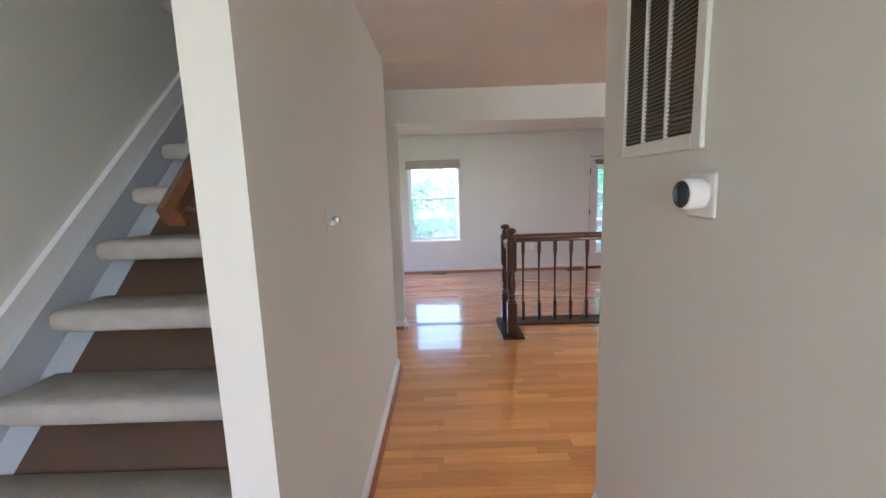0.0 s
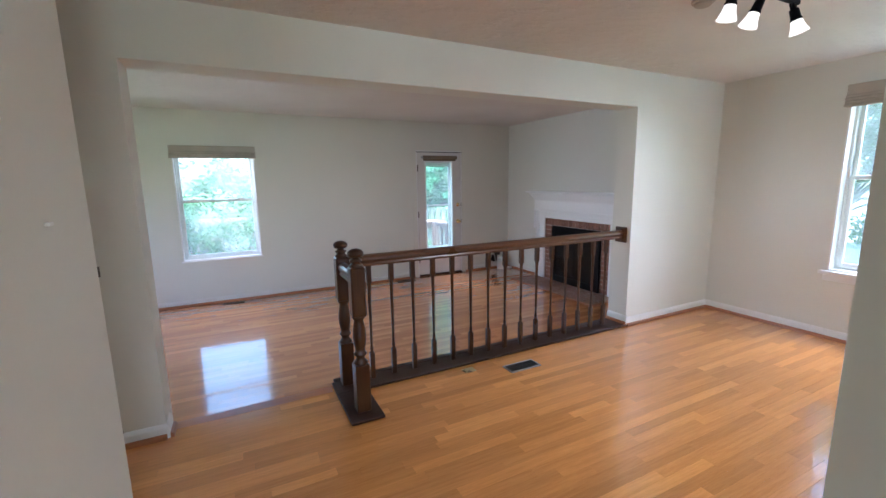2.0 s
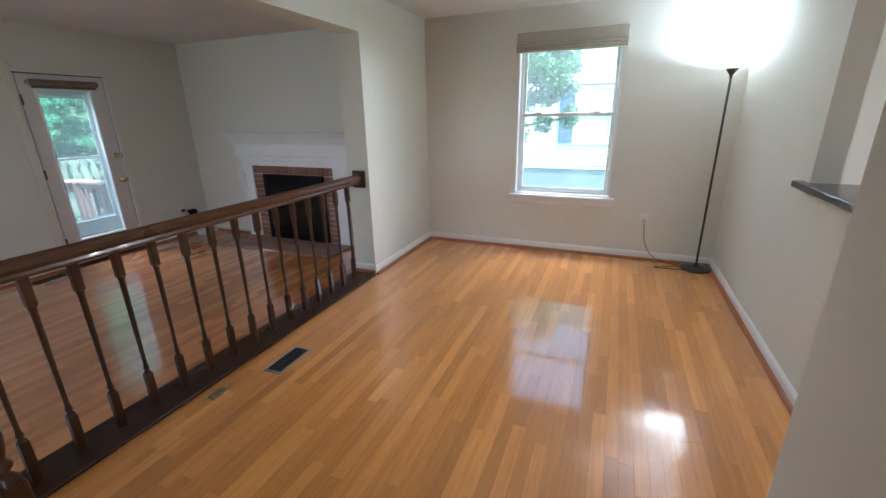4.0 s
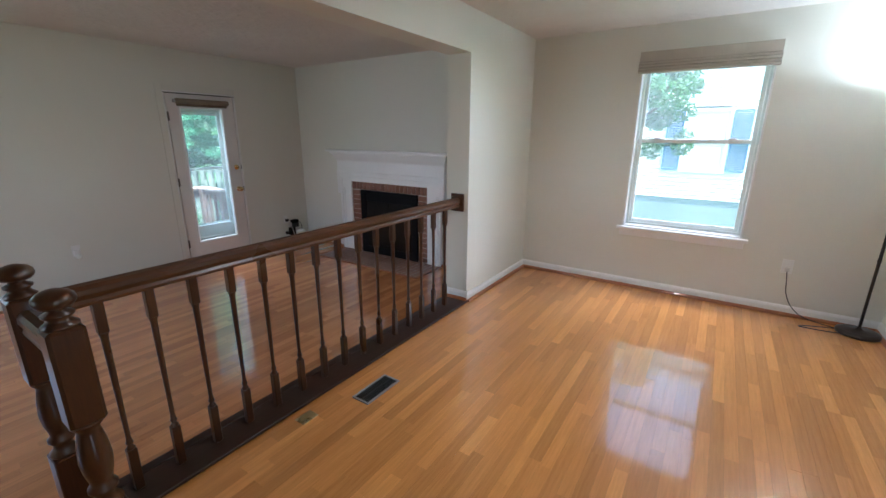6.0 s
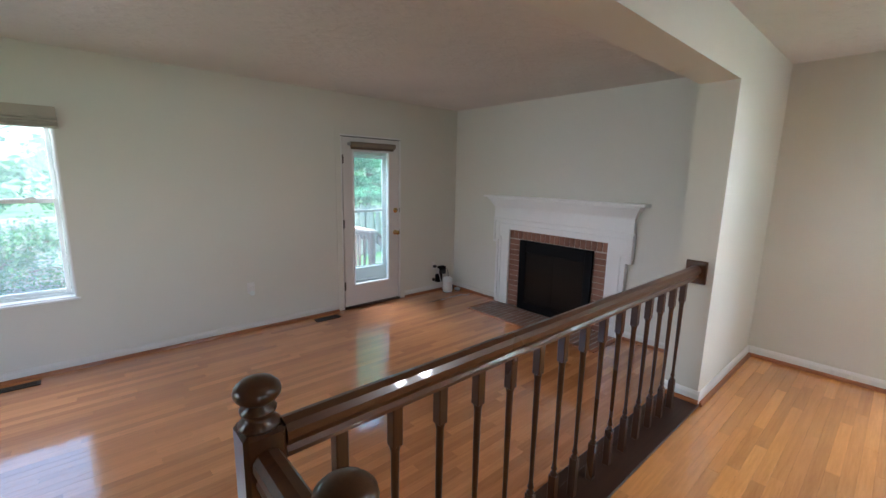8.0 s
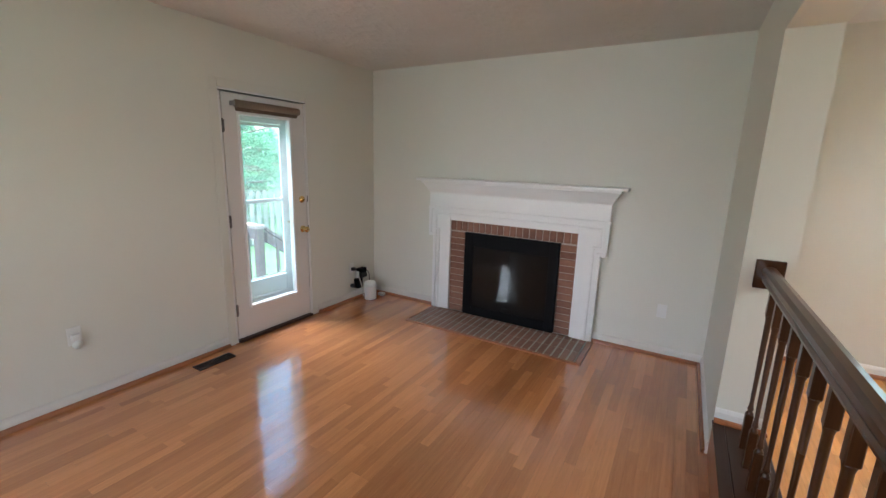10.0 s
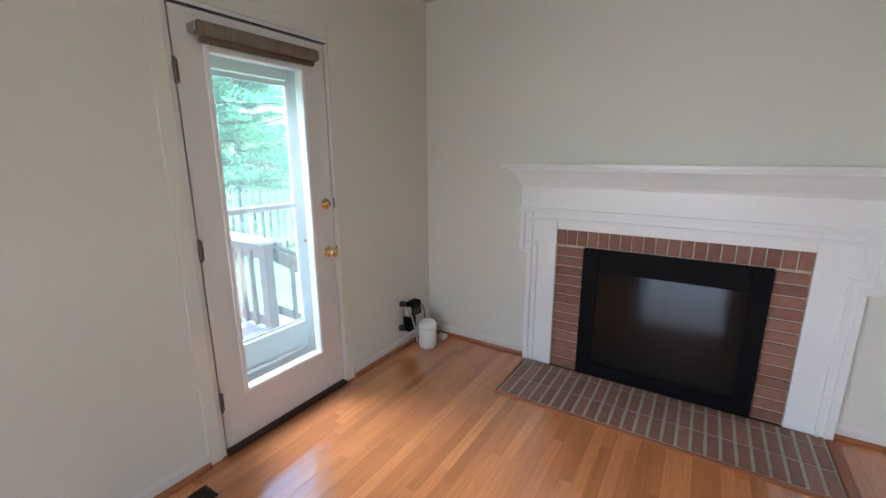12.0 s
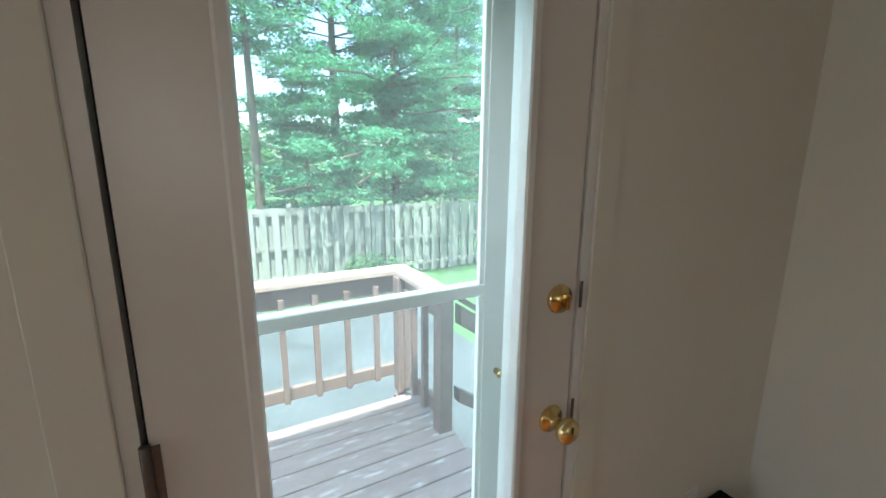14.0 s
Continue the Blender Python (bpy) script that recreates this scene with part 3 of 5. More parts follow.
# ---- the glass door to the deck ----
def garden_door():
    o = structure("door_1", boxes(((2.83, Y_N + 0.002, -0.17), (2.952, Y_N + 0.045, 1.852)), ((3.475, Y_N + 0.002, -0.17), (3.615, Y_N + 0.045, 1.852)),
                                  ((2.952, Y_N + 0.002, -0.17), (3.475, Y_N + 0.045, 0.075)), ((2.952, Y_N + 0.002, 1.725), (3.475, Y_N + 0.045, 1.852))),
                  M_DOORP, "closed white door with one tall glass pane")
    g0, g1, h0, h1 = 2.952, 3.475, 0.075, 1.725
    part("glass_frame", boxes(((g0, Y_N - 0.008, h0), (g0 + 0.022, Y_N + 0.05, h1)), ((g1 - 0.022, Y_N - 0.008, h0), (g1, Y_N + 0.05, h1)),
                              ((g0 + 0.022, Y_N - 0.008, h0), (g1 - 0.022, Y_N + 0.05, h0 + 0.022)), ((g0 + 0.022, Y_N - 0.008, h1 - 0.03), (g1 - 0.022, Y_N + 0.05, h1)), bevel=0.004),
         M_TRIM, o, "white glazing bead")
    p = part("pane", boxes(((g0 + 0.02, Y_N + 0.02, h0 + 0.02), (g1 - 0.02, Y_N + 0.026, h1 - 0.028))), M_GLASS, o, "clear door glass")
    p.visible_shadow = False
    part("door_frame", boxes(((2.795, Y_N - 0.001, -0.2), (2.822, Y_N + 0.15, 1.884)), ((3.623, Y_N - 0.001, -0.2), (3.65, Y_N + 0.15, 1.884)),
                             ((2.822, Y_N - 0.001, 1.86), (3.623, Y_N + 0.15, 1.884))), M_TRIM, o, "white door frame")
    # Dark strips take the place of shaded gaps, one laid across the head.
    part("door_gap", boxes(((2.823, Y_N + 0.03, -0.17), (2.829, Y_N + 0.04, 1.858)), ((3.616, Y_N + 0.03, -0.17), (3.622, Y_N + 0.04, 1.858)),
                           ((2.83, Y_N + 0.03, 1.853), (3.615, Y_N + 0.04, 1.859)), ((2.806, Y_N - 0.0045, 1.8575), (3.638, Y_N - 0.0015, 1.8635))), M_GAP, o, "dark strips standing for shade in the door gaps")
    cas = bmesh.new()
    for x0, x1, z0, z1 in ((2.735, 2.800, -0.2, 1.945), (3.645, 3.710, -0.2, 1.945)):
        box(cas, (x0, Y_N - 0.010, z0), (x1, Y_N - 0.002, z1), 0.002)
    box(cas, (2.801, Y_N - 0.010, 1.882), (3.644, Y_N - 0.002, 1.945), 0.002)
    part("casing", cas, M_WALL, o, "narrow casing painted like the wall")
    part("threshold", boxes(((2.822, Y_N - 0.03, -0.199), (3.623, Y_N + 0.16, -0.175)), bevel=0.004), M_BOARD, o, "dark wooden threshold")
    for z in (1.60, 0.848, 0.09):
        h = part("hinge", lathe(bmesh.new(), [(0.006, -0.052), (0.007, -0.05), (0.007, 0.05), (0.006, 0.052)], (2.826, Y_N - 0.006, z), 10), M_HINGE, o, "tarnished steel hinge", True)
        part("hinge_leaf", boxes(((2.829, Y_N - 0.002, z - 0.045), (2.842, Y_N + 0.001, z + 0.045))), M_HINGE, h)
    yt = Matrix.Rotation(radians(90), 4, "X")
    k = part("door_knob", lathe(bmesh.new(), [(0.031, 0), (0.033, 0.003), (0.030, 0.009), (0.014, 0.012), (0.011, 0.03), (0.016, 0.036), (0.026, 0.044), (0.029, 0.055), (0.027, 0.064), (0.018, 0.07), (0.004, 0.072)],
                                    (3.560, Y_N + 0.001, 0.70), 20, yt), M_BRASS, o, "polished brass door knob", True)
    d = part("deadbolt", lathe(bmesh.new(), [(0.031, 0), (0.033, 0.004), (0.030, 0.012), (0.020, 0.015), (0.019, 0.017)], (3.562, Y_N + 0.001, 0.985), 20, yt), M_BRASS, o, "brass deadbolt rose", True)
    part("thumb_turn", box(bmesh.new(), (3.558, Y_N - 0.034, 0.968), (3.566, Y_N - 0.016, 1.002), 0.003), M_BRASS, d)
    for z in (0.70, 0.985):
        part("strike_plate", boxes(((3.6235, Y_N - 0.004, z - 0.03), (3.631, Y_N - 0.0015, z + 0.03))), M_HINGE, o)
    return o


garden_door()


def storm_door():
    y = 8.0
    x0, x1 = 2.80, 3.645
    o = thing("storm_door", (3.22, y, -0.2), "pale aluminium storm door with a cross bar outside the glass door", "storm door")
    part("frame", boxes(((x0, y - 0.012, -0.18), (x0 + 0.15, y + 0.02, 1.9)), ((3.47, y - 0.012, -0.18), (x1, y + 0.02, 1.9)),
                        ((x0 + 0.15, y - 0.012, 1.66), (3.47, y + 0.02, 1.9)), ((x0 + 0.15, y - 0.012, -0.18), (3.47, y + 0.02, 0.26)), bevel=0.004), M_ALU, o, "pale aluminium frame and kick panel")
    part("sash_rail", boxes(((x0 + 0.15, y - 0.02, 0.965), (3.47, y + 0.01, 0.995)), bevel=0.003), M_ALU, o)
    part("sash_stile", boxes(((3.455, y - 0.018, 0.27), (3.469, y - 0.0125, 1.655)), ((2.951, y - 0.018, 0.27), (2.965, y - 0.0125, 1.655)), ((2.965, y - 0.018, 1.63), (3.455, y - 0.0125, 1.655)),
                             ((2.965, y - 0.018, 0.27), (3.455, y - 0.0125, 0.285)), bevel=0.002), M_ALU, o)
    p = part("pane", boxes(((x0 + 0.14, y + 0.002, 0.25), (3.48, y + 0.006, 1.67))), M_DUSTY, o, "slightly hazy storm door glass")
    p.visible_shadow = False
    yt = Matrix.Rotation(radians(90), 4, "X")
    part("latch_knob", lathe(bmesh.new(), [(0.008, 0), (0.008, 0.014), (0.012, 0.018), (0.010, 0.025), (0.003, 0.028)], (3.515, y - 0.012, 0.76), 14, yt), M_BRASS, o, "small brass latch knob", True)
    part("closer", lathe(bmesh.new(), [(0.006, -0.2), (0.014, -0.19), (0.014, 0.15), (0.005, 0.16), (0.005, 0.26)], (3.2, y - 0.035, 0.10), 12, Matrix.Rotation(radians(90), 4, "Y")), M_PLASTIC, o, "white tubular door closer", True)
    return o


storm_door()


def rolled_shade():
    o = thing("rolled_shade", (3.22, Y_N - 0.05, 1.72), "brown striped cloth shade rolled up on the glass door", "window shade")
    bm = bmesh.new()
    prof = []
    n = 168
    for i in range(n + 1):
        r = 0.028 + 0.0038 * abs(math.sin(i * math.pi / 6))
        prof.append((r, -0.305 + 0.61 * i / n))
    lathe(bm, [(0.012, -0.305), *prof, (0.012, 0.305)], (3.215, Y_N - 0.05, 1.77), 20, Matrix.Rotation(radians(90), 4, "Y"))
    part("cloth_roll", bm, M_ROLL, o, "striped taupe cloth roll", True)
    part("lower_roll", lathe(bmesh.new(), [(0.010, -0.29), (0.017, -0.288), (0.017, 0.288), (0.010, 0.29)], (3.21, Y_N - 0.045, 1.732), 14, Matrix.Rotation(radians(90), 4, "Y")), M_SHADE2, o, "dark brown cloth edge", True)
    for q in (2.895, 3.521):
        part("end_bracket", boxes(((q, Y_N - 0.06, 1.755), (q + 0.013, Y_N + 0.002, 1.79)), bevel=0.003), M_STEEL, o)
    return o


rolled_shade()


# ---- fireplace ----
def fireplace():
    x = X_E
    o = thing("fireplace", (x, 6.12, Z_LR), "white mantel with red brick surround and black glass doors", "fireplace")
    # brick surround
    f = x - 0.022
    part("mortar_bed", boxes(((f + 0.004, 5.46, Z_LR), (x, 5.62, 0.79)), ((f + 0.004, 6.59, Z_LR), (x, 6.785, 0.79)), ((f + 0.004, 5.62, 0.67), (x, 6.59, 0.79))), M_JOINT, o, "grey mortar")
    bricks = bmesh.new()
    # legs: outlines with stepped shoulders, in (y, z)
    ya, yb = 5.265, 6.975

    def leg(inner, outer, sh, sign):
        pts = [(inner, Z_LR), (outer, Z_LR), (outer, 0.61), (sh, 0.61), (sh, 0.86), (inner, 0.86)]
        return pts if sign > 0 else pts[::-1]
    # body boards
    for inner, outer, sh in ((5.47, ya + 0.012, 5.205), (6.775, yb - 0.012, 7.035)):
        lo, hi = sorted((inner, outer))
        part("surround_board", box(bmesh.new(), (x - 0.045, lo, Z_LR), (x - 0.001, hi, 0.905), 0.002), M_TRIM, o)
    part("surround_board", box(bmesh.new(), (x - 0.045, 5.471, 0.782), (x - 0.001, 6.774, 0.905), 0.002), M_TRIM, o)
    for s, e in ((1, 5.265), (-1, 6.975)):
        m = bmesh.new()
        box(m, (x - 0.062, min(e, e + s * 0.035), Z_LR), (x - 0.001, max(e, e + s * 0.035), 0.600), 0.003)
        box(m, (x - 0.062, min(e - s * 0.055, e + s * 0.035), 0.600), (x - 0.001, max(e - s * 0.055, e + s * 0.035), 0.632), 0.003)
        box(m, (x - 0.062, min(e - s * 0.055, e - s * 0.02), 0.632), (x - 0.001, max(e - s * 0.055, e - s * 0.02), 0.905), 0.003)
        box(m, (x - 0.053, min(e - s * 0.02, e + s * 0.035), 0.632), (x - 0.001, max(e - s * 0.02, e + s * 0.035), 0.905), 0.002)
        part("stepped_band", m, M_TRIM, o)
    m = bmesh.new()
    for s, e in ((1, 5.265), (-1, 6.975)):
        box(m, (x - 0.056, min(e + s * 0.055, e + s * 0.075), Z_LR), (x - 0.04, max(e + s * 0.055, e + s * 0.075), 0.665), 0.003)
        box(m, (x - 0.056, min(e, e + s * 0.075), 0.665), (x - 0.04, max(e, e + s * 0.075), 0.683), 0.003)
        box(m, (x - 0.056, min(e, e + s * 0.018), 0.683), (x - 0.04, max(e, e + s * 0.018), 0.835), 0.003)
    box(m, (x - 0.056, 5.265, 0.835), (x - 0.04, 6.975, 0.853), 0.003)
    box(m, (x - 0.06, 5.20, 0.885), (x - 0.04, 7.04, 0.915), 0.004)
    part("raised_molding", m, M_TRIM, o)
    m = bmesh.new()
    part("frieze", boxes(((x - 0.05, 5.215, 0.915), (x - 0.001, 7.03, 1.08)), bevel=0.002), M_TRIM, o)
    # crown: profile (out, z) with mitred returns
    prof = [(0.05, 1.05), (0.056, 1.07), (0.066, 1.085), (0.085, 1.12), (0.105, 1.15), (0.118, 1.16), (0.12, 1.178)]
    rows = []
    for out, z in prof:
        k = out - 0.05
        rows.append([m.verts.new((x - 0.001, 5.215 - k, z)), m.verts.new((x - out, 5.215 - k, z)), m.verts.new((x - out, 7.03 + k, z)), m.verts.new((x - 0.001, 7.03 + k, z))])
    for p, q in zip(rows, rows[1:]):
        for i in range(3):
            m.faces.new((p[i], p[i + 1], q[i + 1], q[i]))
    m.faces.new(rows[-1])
    m.faces.new(rows[0][::-1])
    part("crown_molding", m, M_TRIM, o)
    part("mantel_shelf", boxes(((x - 0.145, 5.09, 1.178), (x - 0.001, 7.155, 1.204)), bevel=0.005), M_TRIM, o)
    # firebox with glass doors
    part("firebox_frame", boxes(((x - 0.06, 5.62, Z_LR + 0.004), (x - 0.024, 5.71, 0.675)), ((x - 0.06, 6.495, Z_LR + 0.004), (x - 0.024, 6.592, 0.675)),
                                ((x - 0.06, 5.71, 0.535), (x - 0.024, 6.495, 0.675)), ((x - 0.06, 5.71, Z_LR + 0.004), (x - 0.024, 6.495, -0.10)), bevel=0.004), M_BLACK, o, "black steel firebox frame")
    # Black board closes off the wall, standing in for the dark inside.
    part("firebox_back", boxes(((x - 0.040, 5.711, -0.099), (x - 0.0235, 6.494, 0.534))), M_BLACK, o, "black board in place of the dark firebox interior")
    for a, c in ((5.71, 6.1023), (6.1027, 6.495)):
        d = part("glass_door", boxes(((x - 0.052, a + 0.001, -0.098), (x - 0.042, a + 0.007, 0.533)), ((x - 0.052, c - 0.007, -0.098), (x - 0.044, c - 0.001, 0.533)),
                                     ((x - 0.052, a + 0.007, 0.526), (x - 0.042, c - 0.007, 0.533)), ((x - 0.052, a + 0.007, -0.098), (x - 0.042, c - 0.007, -0.09))), M_SMOKED, o, "thin dark framed glass door")
        part("smoked_pane", boxes(((x - 0.049, a + 0.005, -0.092), (x - 0.045, c - 0.005, 0.528))), M_SMOKED, d, "dark smoked glass")
    part("handle", boxes(((x - 0.072, 6.085, -0.06), (x - 0.06, 6.14, -0.052)), bevel=0.002), M_BLACK, o)
    # loose pieces: bricks
    shared = {}

    def brick(lo, hi, mat, nm="brick"):
        size = tuple(round(b - a, 4) for a, b in zip(lo, hi))
        key = (size, mat.name)
        if key not in shared:
            bm = box(bmesh.new(), [-s / 2 for s in size], [s / 2 for s in size], 0.0025)
            shared[key] = mesh_from(bm, nm, mat)
        ob = new(nm, shared[key])
        ob.parent = o
        ob.location = Vector([(a + b) / 2 for a, b in zip(lo, hi)]) - BASE[o] + Vector((random.uniform(-0.0012, 0.0012), 0, 0))
        BASE[ob] = BASE[o]
    y = 5.472
    while y < 6.76:
        brick((x - 0.028, y, 0.68), (x - 0.012, y + 0.0565, 0.781), M_BRICK)
        y += 0.0655
    for y0, y1 in ((5.472, 5.618), (6.596, 6.772)):
        z = Z_LR + 0.006
        while z < 0.62:
            brick((x - 0.028, y0, z), (x - 0.012, y1, z + 0.0585), M_BRICK)
            z += 0.0665
    return o


fireplace()


def hearth():
    o = thing("hearth", (4.33, 6.12, Z_LR), "flush brick hearth with pale mortar joints before the fireplace", "hearth")
    part("mortar_bed", boxes(((4.075, 5.30, Z_LR - 0.008), (X_E - 0.063, 6.94, Z_LR + 0.006))), M_MORTAR, o, "pale grey mortar")
    part("edge_strip", boxes(((4.045, 5.247, Z_LR - 0.008), (4.072, 6.96, Z_LR + 0.012)), ((4.073, 5.247, Z_LR - 0.008), (4.557, 5.295, Z_LR + 0.012)), ((4.073, 6.945, Z_LR - 0.008), (4.557, 6.96, Z_LR + 0.012)), bevel=0.004), M_SHOE, o, "orange oak edge strip")
    shared = {}
    y, row = 5.306, 0
    while y < 6.90:
        edges = [4.078, 4.28, 4.482, 4.558]
        for a, b in zip(edges, edges[1:]):
            s = (round(b - a - 0.012, 3), 0.0505, 0.012)
            if s not in shared:
                shared[s] = mesh_from(box(bmesh.new(), [-v / 2 for v in s], [v / 2 for v in s], 0.003), "brick", M_HEARTH)
            ob = new("brick", shared[s])
            ob.parent = o
            ob.location = Vector(((a + b - 0.012) / 2 + 0.004, y + 0.027, Z_LR + 0.0045 + random.uniform(-0.0012, 0.0012))) - BASE[o]
            BASE[ob] = BASE[o]
        y += 0.0655
        row += 1
    return o


hearth()

# ---- railing between the rooms ----
Y_RAIL = 4.285
X_NEWEL = 0.74


def newel_post(x, y, z0, top, group):
    o = thing("newel_post", (x, y, z0), "dark-stained turned oak newel post with a ball cap", "newel post", group)
    s = 0.043
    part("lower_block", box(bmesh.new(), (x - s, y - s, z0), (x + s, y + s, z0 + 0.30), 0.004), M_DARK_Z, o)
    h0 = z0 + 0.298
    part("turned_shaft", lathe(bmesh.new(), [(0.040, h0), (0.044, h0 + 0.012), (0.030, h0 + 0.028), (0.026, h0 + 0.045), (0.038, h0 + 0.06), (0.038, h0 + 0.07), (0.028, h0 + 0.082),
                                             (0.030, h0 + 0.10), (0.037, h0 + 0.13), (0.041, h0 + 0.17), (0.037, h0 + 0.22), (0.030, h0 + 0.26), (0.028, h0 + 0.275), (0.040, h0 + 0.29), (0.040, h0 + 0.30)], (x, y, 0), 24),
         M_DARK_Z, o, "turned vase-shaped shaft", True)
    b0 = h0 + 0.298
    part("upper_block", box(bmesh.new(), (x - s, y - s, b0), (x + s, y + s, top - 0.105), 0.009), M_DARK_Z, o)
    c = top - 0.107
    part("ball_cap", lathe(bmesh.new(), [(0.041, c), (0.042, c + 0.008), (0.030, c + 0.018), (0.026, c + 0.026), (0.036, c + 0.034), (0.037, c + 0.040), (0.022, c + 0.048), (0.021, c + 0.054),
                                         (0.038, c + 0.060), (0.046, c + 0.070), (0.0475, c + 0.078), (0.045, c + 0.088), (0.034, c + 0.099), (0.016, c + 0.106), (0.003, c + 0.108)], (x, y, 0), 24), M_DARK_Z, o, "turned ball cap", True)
    return o


newel_post(X_NEWEL, 3.92, 0.020, 1.02, "newel posts")
newel_post(X_NEWEL, 4.295, 0.020, 1.02, "newel posts")


def baluster(x, y, z0, z1):
    o = thing("baluster", (x, y, z0), "slim dark-stained turned oak baluster under the handrail", "baluster", "balusters")
    s = 0.0165
    part("foot_block", box(bmesh.new(), (x - s, y - s, z0), (x + s, y + s, z0 + 0.19), 0.003), M_DARK_Z, o)
    a, b = z0 + 0.188, z1 - 0.118
    L = b - a
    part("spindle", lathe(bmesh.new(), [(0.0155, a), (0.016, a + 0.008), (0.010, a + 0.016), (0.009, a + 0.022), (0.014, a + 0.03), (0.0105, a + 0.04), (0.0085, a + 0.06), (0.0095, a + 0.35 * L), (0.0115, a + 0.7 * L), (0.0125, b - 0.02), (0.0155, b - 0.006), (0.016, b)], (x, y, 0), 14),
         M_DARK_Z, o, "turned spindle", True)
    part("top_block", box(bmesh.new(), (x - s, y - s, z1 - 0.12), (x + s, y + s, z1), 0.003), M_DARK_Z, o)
    return o


first = baluster(0.917, Y_RAIL, 0.020, 0.836)
for i in range(1, 15):
    copy_thing(first, Matrix.Translation((0.917 + 0.1615 * i, Y_RAIL, 0.020)))

RAIL = [(-0.024, 0.0), (0.024, 0.0), (0.027, 0.012), (0.021, 0.024), (0.031, 0.042), (0.030, 0.060), (0.020, 0.074), (0.0, 0.080), (-0.020, 0.074), (-0.030, 0.060), (-0.031, 0.042), (-0.021, 0.024), (-0.027, 0.012)]


def handrail():
    o = thing("handrail", (2.05, Y_RAIL, 0.836), "dark-stained molded oak handrail along the room divide", "handrail")
    part("long_rail", sweep(bmesh.new(), RAIL, X_NEWEL + 0.044, X_JAMB - 0.022, lambda s, u, v: (s, Y_RAIL + u, 0.836 + v)), M_DARK_X, o)
    part("short_rail", sweep(bmesh.new(), RAIL, 3.965, 4.25, lambda s, u, v: (X_NEWEL - u, s, 0.80 + v)), M_DARK_X, o)
    part("wall_rosette", box(bmesh.new(), (X_JAMB - 0.022, Y_RAIL - 0.06, 0.80), (X_JAMB - 0.001, Y_RAIL + 0.06, 0.945), 0.004), M_DARK_Z, o, "square wall rosette")
    return o


handrail()
single("rail_base_board", boxes(((0.638, 3.79, 0.003), (0.84, 4.17, 0.020)), ((0.638, 4.1702, 0.003), (X_JAMB - 0.002, 4.35, 0.020)), ((0.66, 4.3502, 0.003), (X_JAMB - 0.002, 4.405, 0.020)), bevel=0.003), M_BOARD, (0.63, 3.835, 0.003),
       "nearly black stained base board under the railing posts", "base board")


# ---- stairs ----
def staircase():
    o = thing("staircase", (-0.75, 1.0, 0), "open stairs with thick beige carpeted treads and a brown back panel", "staircase")
    g, r = 0.21, 0.19
    for k in range(-4, 8):
        yn, zt = 1.196 + g * k, 0.8865 + r * k
        prof = [(0.0, 0.012), (0.0, 0.055), (0.012, 0.067), (0.03, 0.070), (0.19, 0.070), (0.235, 0.0), (0.012, 0.0)]
        bm = bmesh.new()
        xs = [(-1.104, 0.72), (-1.098, 0.86), (-1.082, 0.96), (-1.06, 1.0), (-0.398, 1.0)]
        rows = []
        for xx, sc in xs:
            rows.append([bm.verts.new((xx, yn + 0.02 * (1 - sc) + v, zt - 0.07 + 0.035 + (w - 0.035) * sc)) for v, w in prof])
        for p, q in zip(rows, rows[1:]):
            for i in range(len(prof)):
                j = (i + 1) % len(prof)
                bm.faces.new((p[i], p[j], q[j], q[i]))
        bm.faces.new(rows[0][::-1])
        bm.faces.new(rows[-1])
        part("tread", bm, M_CARPET, o, "beige carpet wrapped tread", True)
    s = r / g
    y0, y1 = 0.35, 2.9

    def zl(y, off):
        return 0.7965 + (y - 1.196) * s + off
    # The side panel carries the under-tread shade in its grey colour.
    for nm, a, c, mat, lb in (("back_panel", -1.05, -0.377, M_BROWN, "brown sloped back panel"), ("side_panel", -1.139, -1.051, M_STRIP_SHADED, "white sloped side strip, greyed for shade")):
        part(nm, sweep(bmesh.new(), [(y0, zl(y0, -0.115)), (y1, zl(y1, -0.115)), (y1, zl(y1, -0.095)), (y0, zl(y0, -0.095))], a, c, lambda t, u, v: (t, u, v)), mat, o, lb)
    part("stringer", sweep(bmesh.new(), [(y0, zl(y0, -0.20)), (y1, zl(y1, -0.20)), (y1, zl(y1, 0.07)), (y0, zl(y0, 0.07))], -1.158, -1.14, lambda t, u, v: (t, u, v)), M_STRIP_SHADED, o, "white painted stringer, greyed for shade")
    part("skirt_cap", sweep(bmesh.new(), [(y0, zl(y0, 0.07)), (y1, zl(y1, 0.07)), (y1, zl(y1, 0.172)), (y0, zl(y0, 0.172))], -1.184, -1.1585, lambda t, u, v: (t, u, v)), M_TRIM, o, "white skirt board")
    return o


staircase()


def stair_handrail():
    o = thing("stair_handrail", (-0.475, 1.03, 1.39), "varnished brown wooden handrail descending beside the stairs", "handrail")
    s = 0.19 / 0.21
    d = Vector((0, 1, s)).normalized()
    up = Vector((0, -s, 1)).normalized()
    st = Vector((-0.46, 1.075, 1.375))
    hr = [(-0.02, -0.03), (0.02, -0.03), (0.024, 0.0), (0.021, 0.022), (0.0, 0.03), (-0.021, 0.022), (-0.024, 0.0)]
    part("rail", sweep(bmesh.new(), hr, 0, 1.1, lambda t, u, v: st + d * t + Vector((u, 0, 0)) + up * v), M_RAILW, o)
    p = st + d * 0.35
    part("bracket", tube(bmesh.new(), bent([p - up * 0.03, p - up * 0.06 + Vector((0.05, 0, 0)), p + Vector((0.138, 0, -0.02))], 5), 0.007), M_BRASS, o, smooth=True)
    return o


stair_handrail()


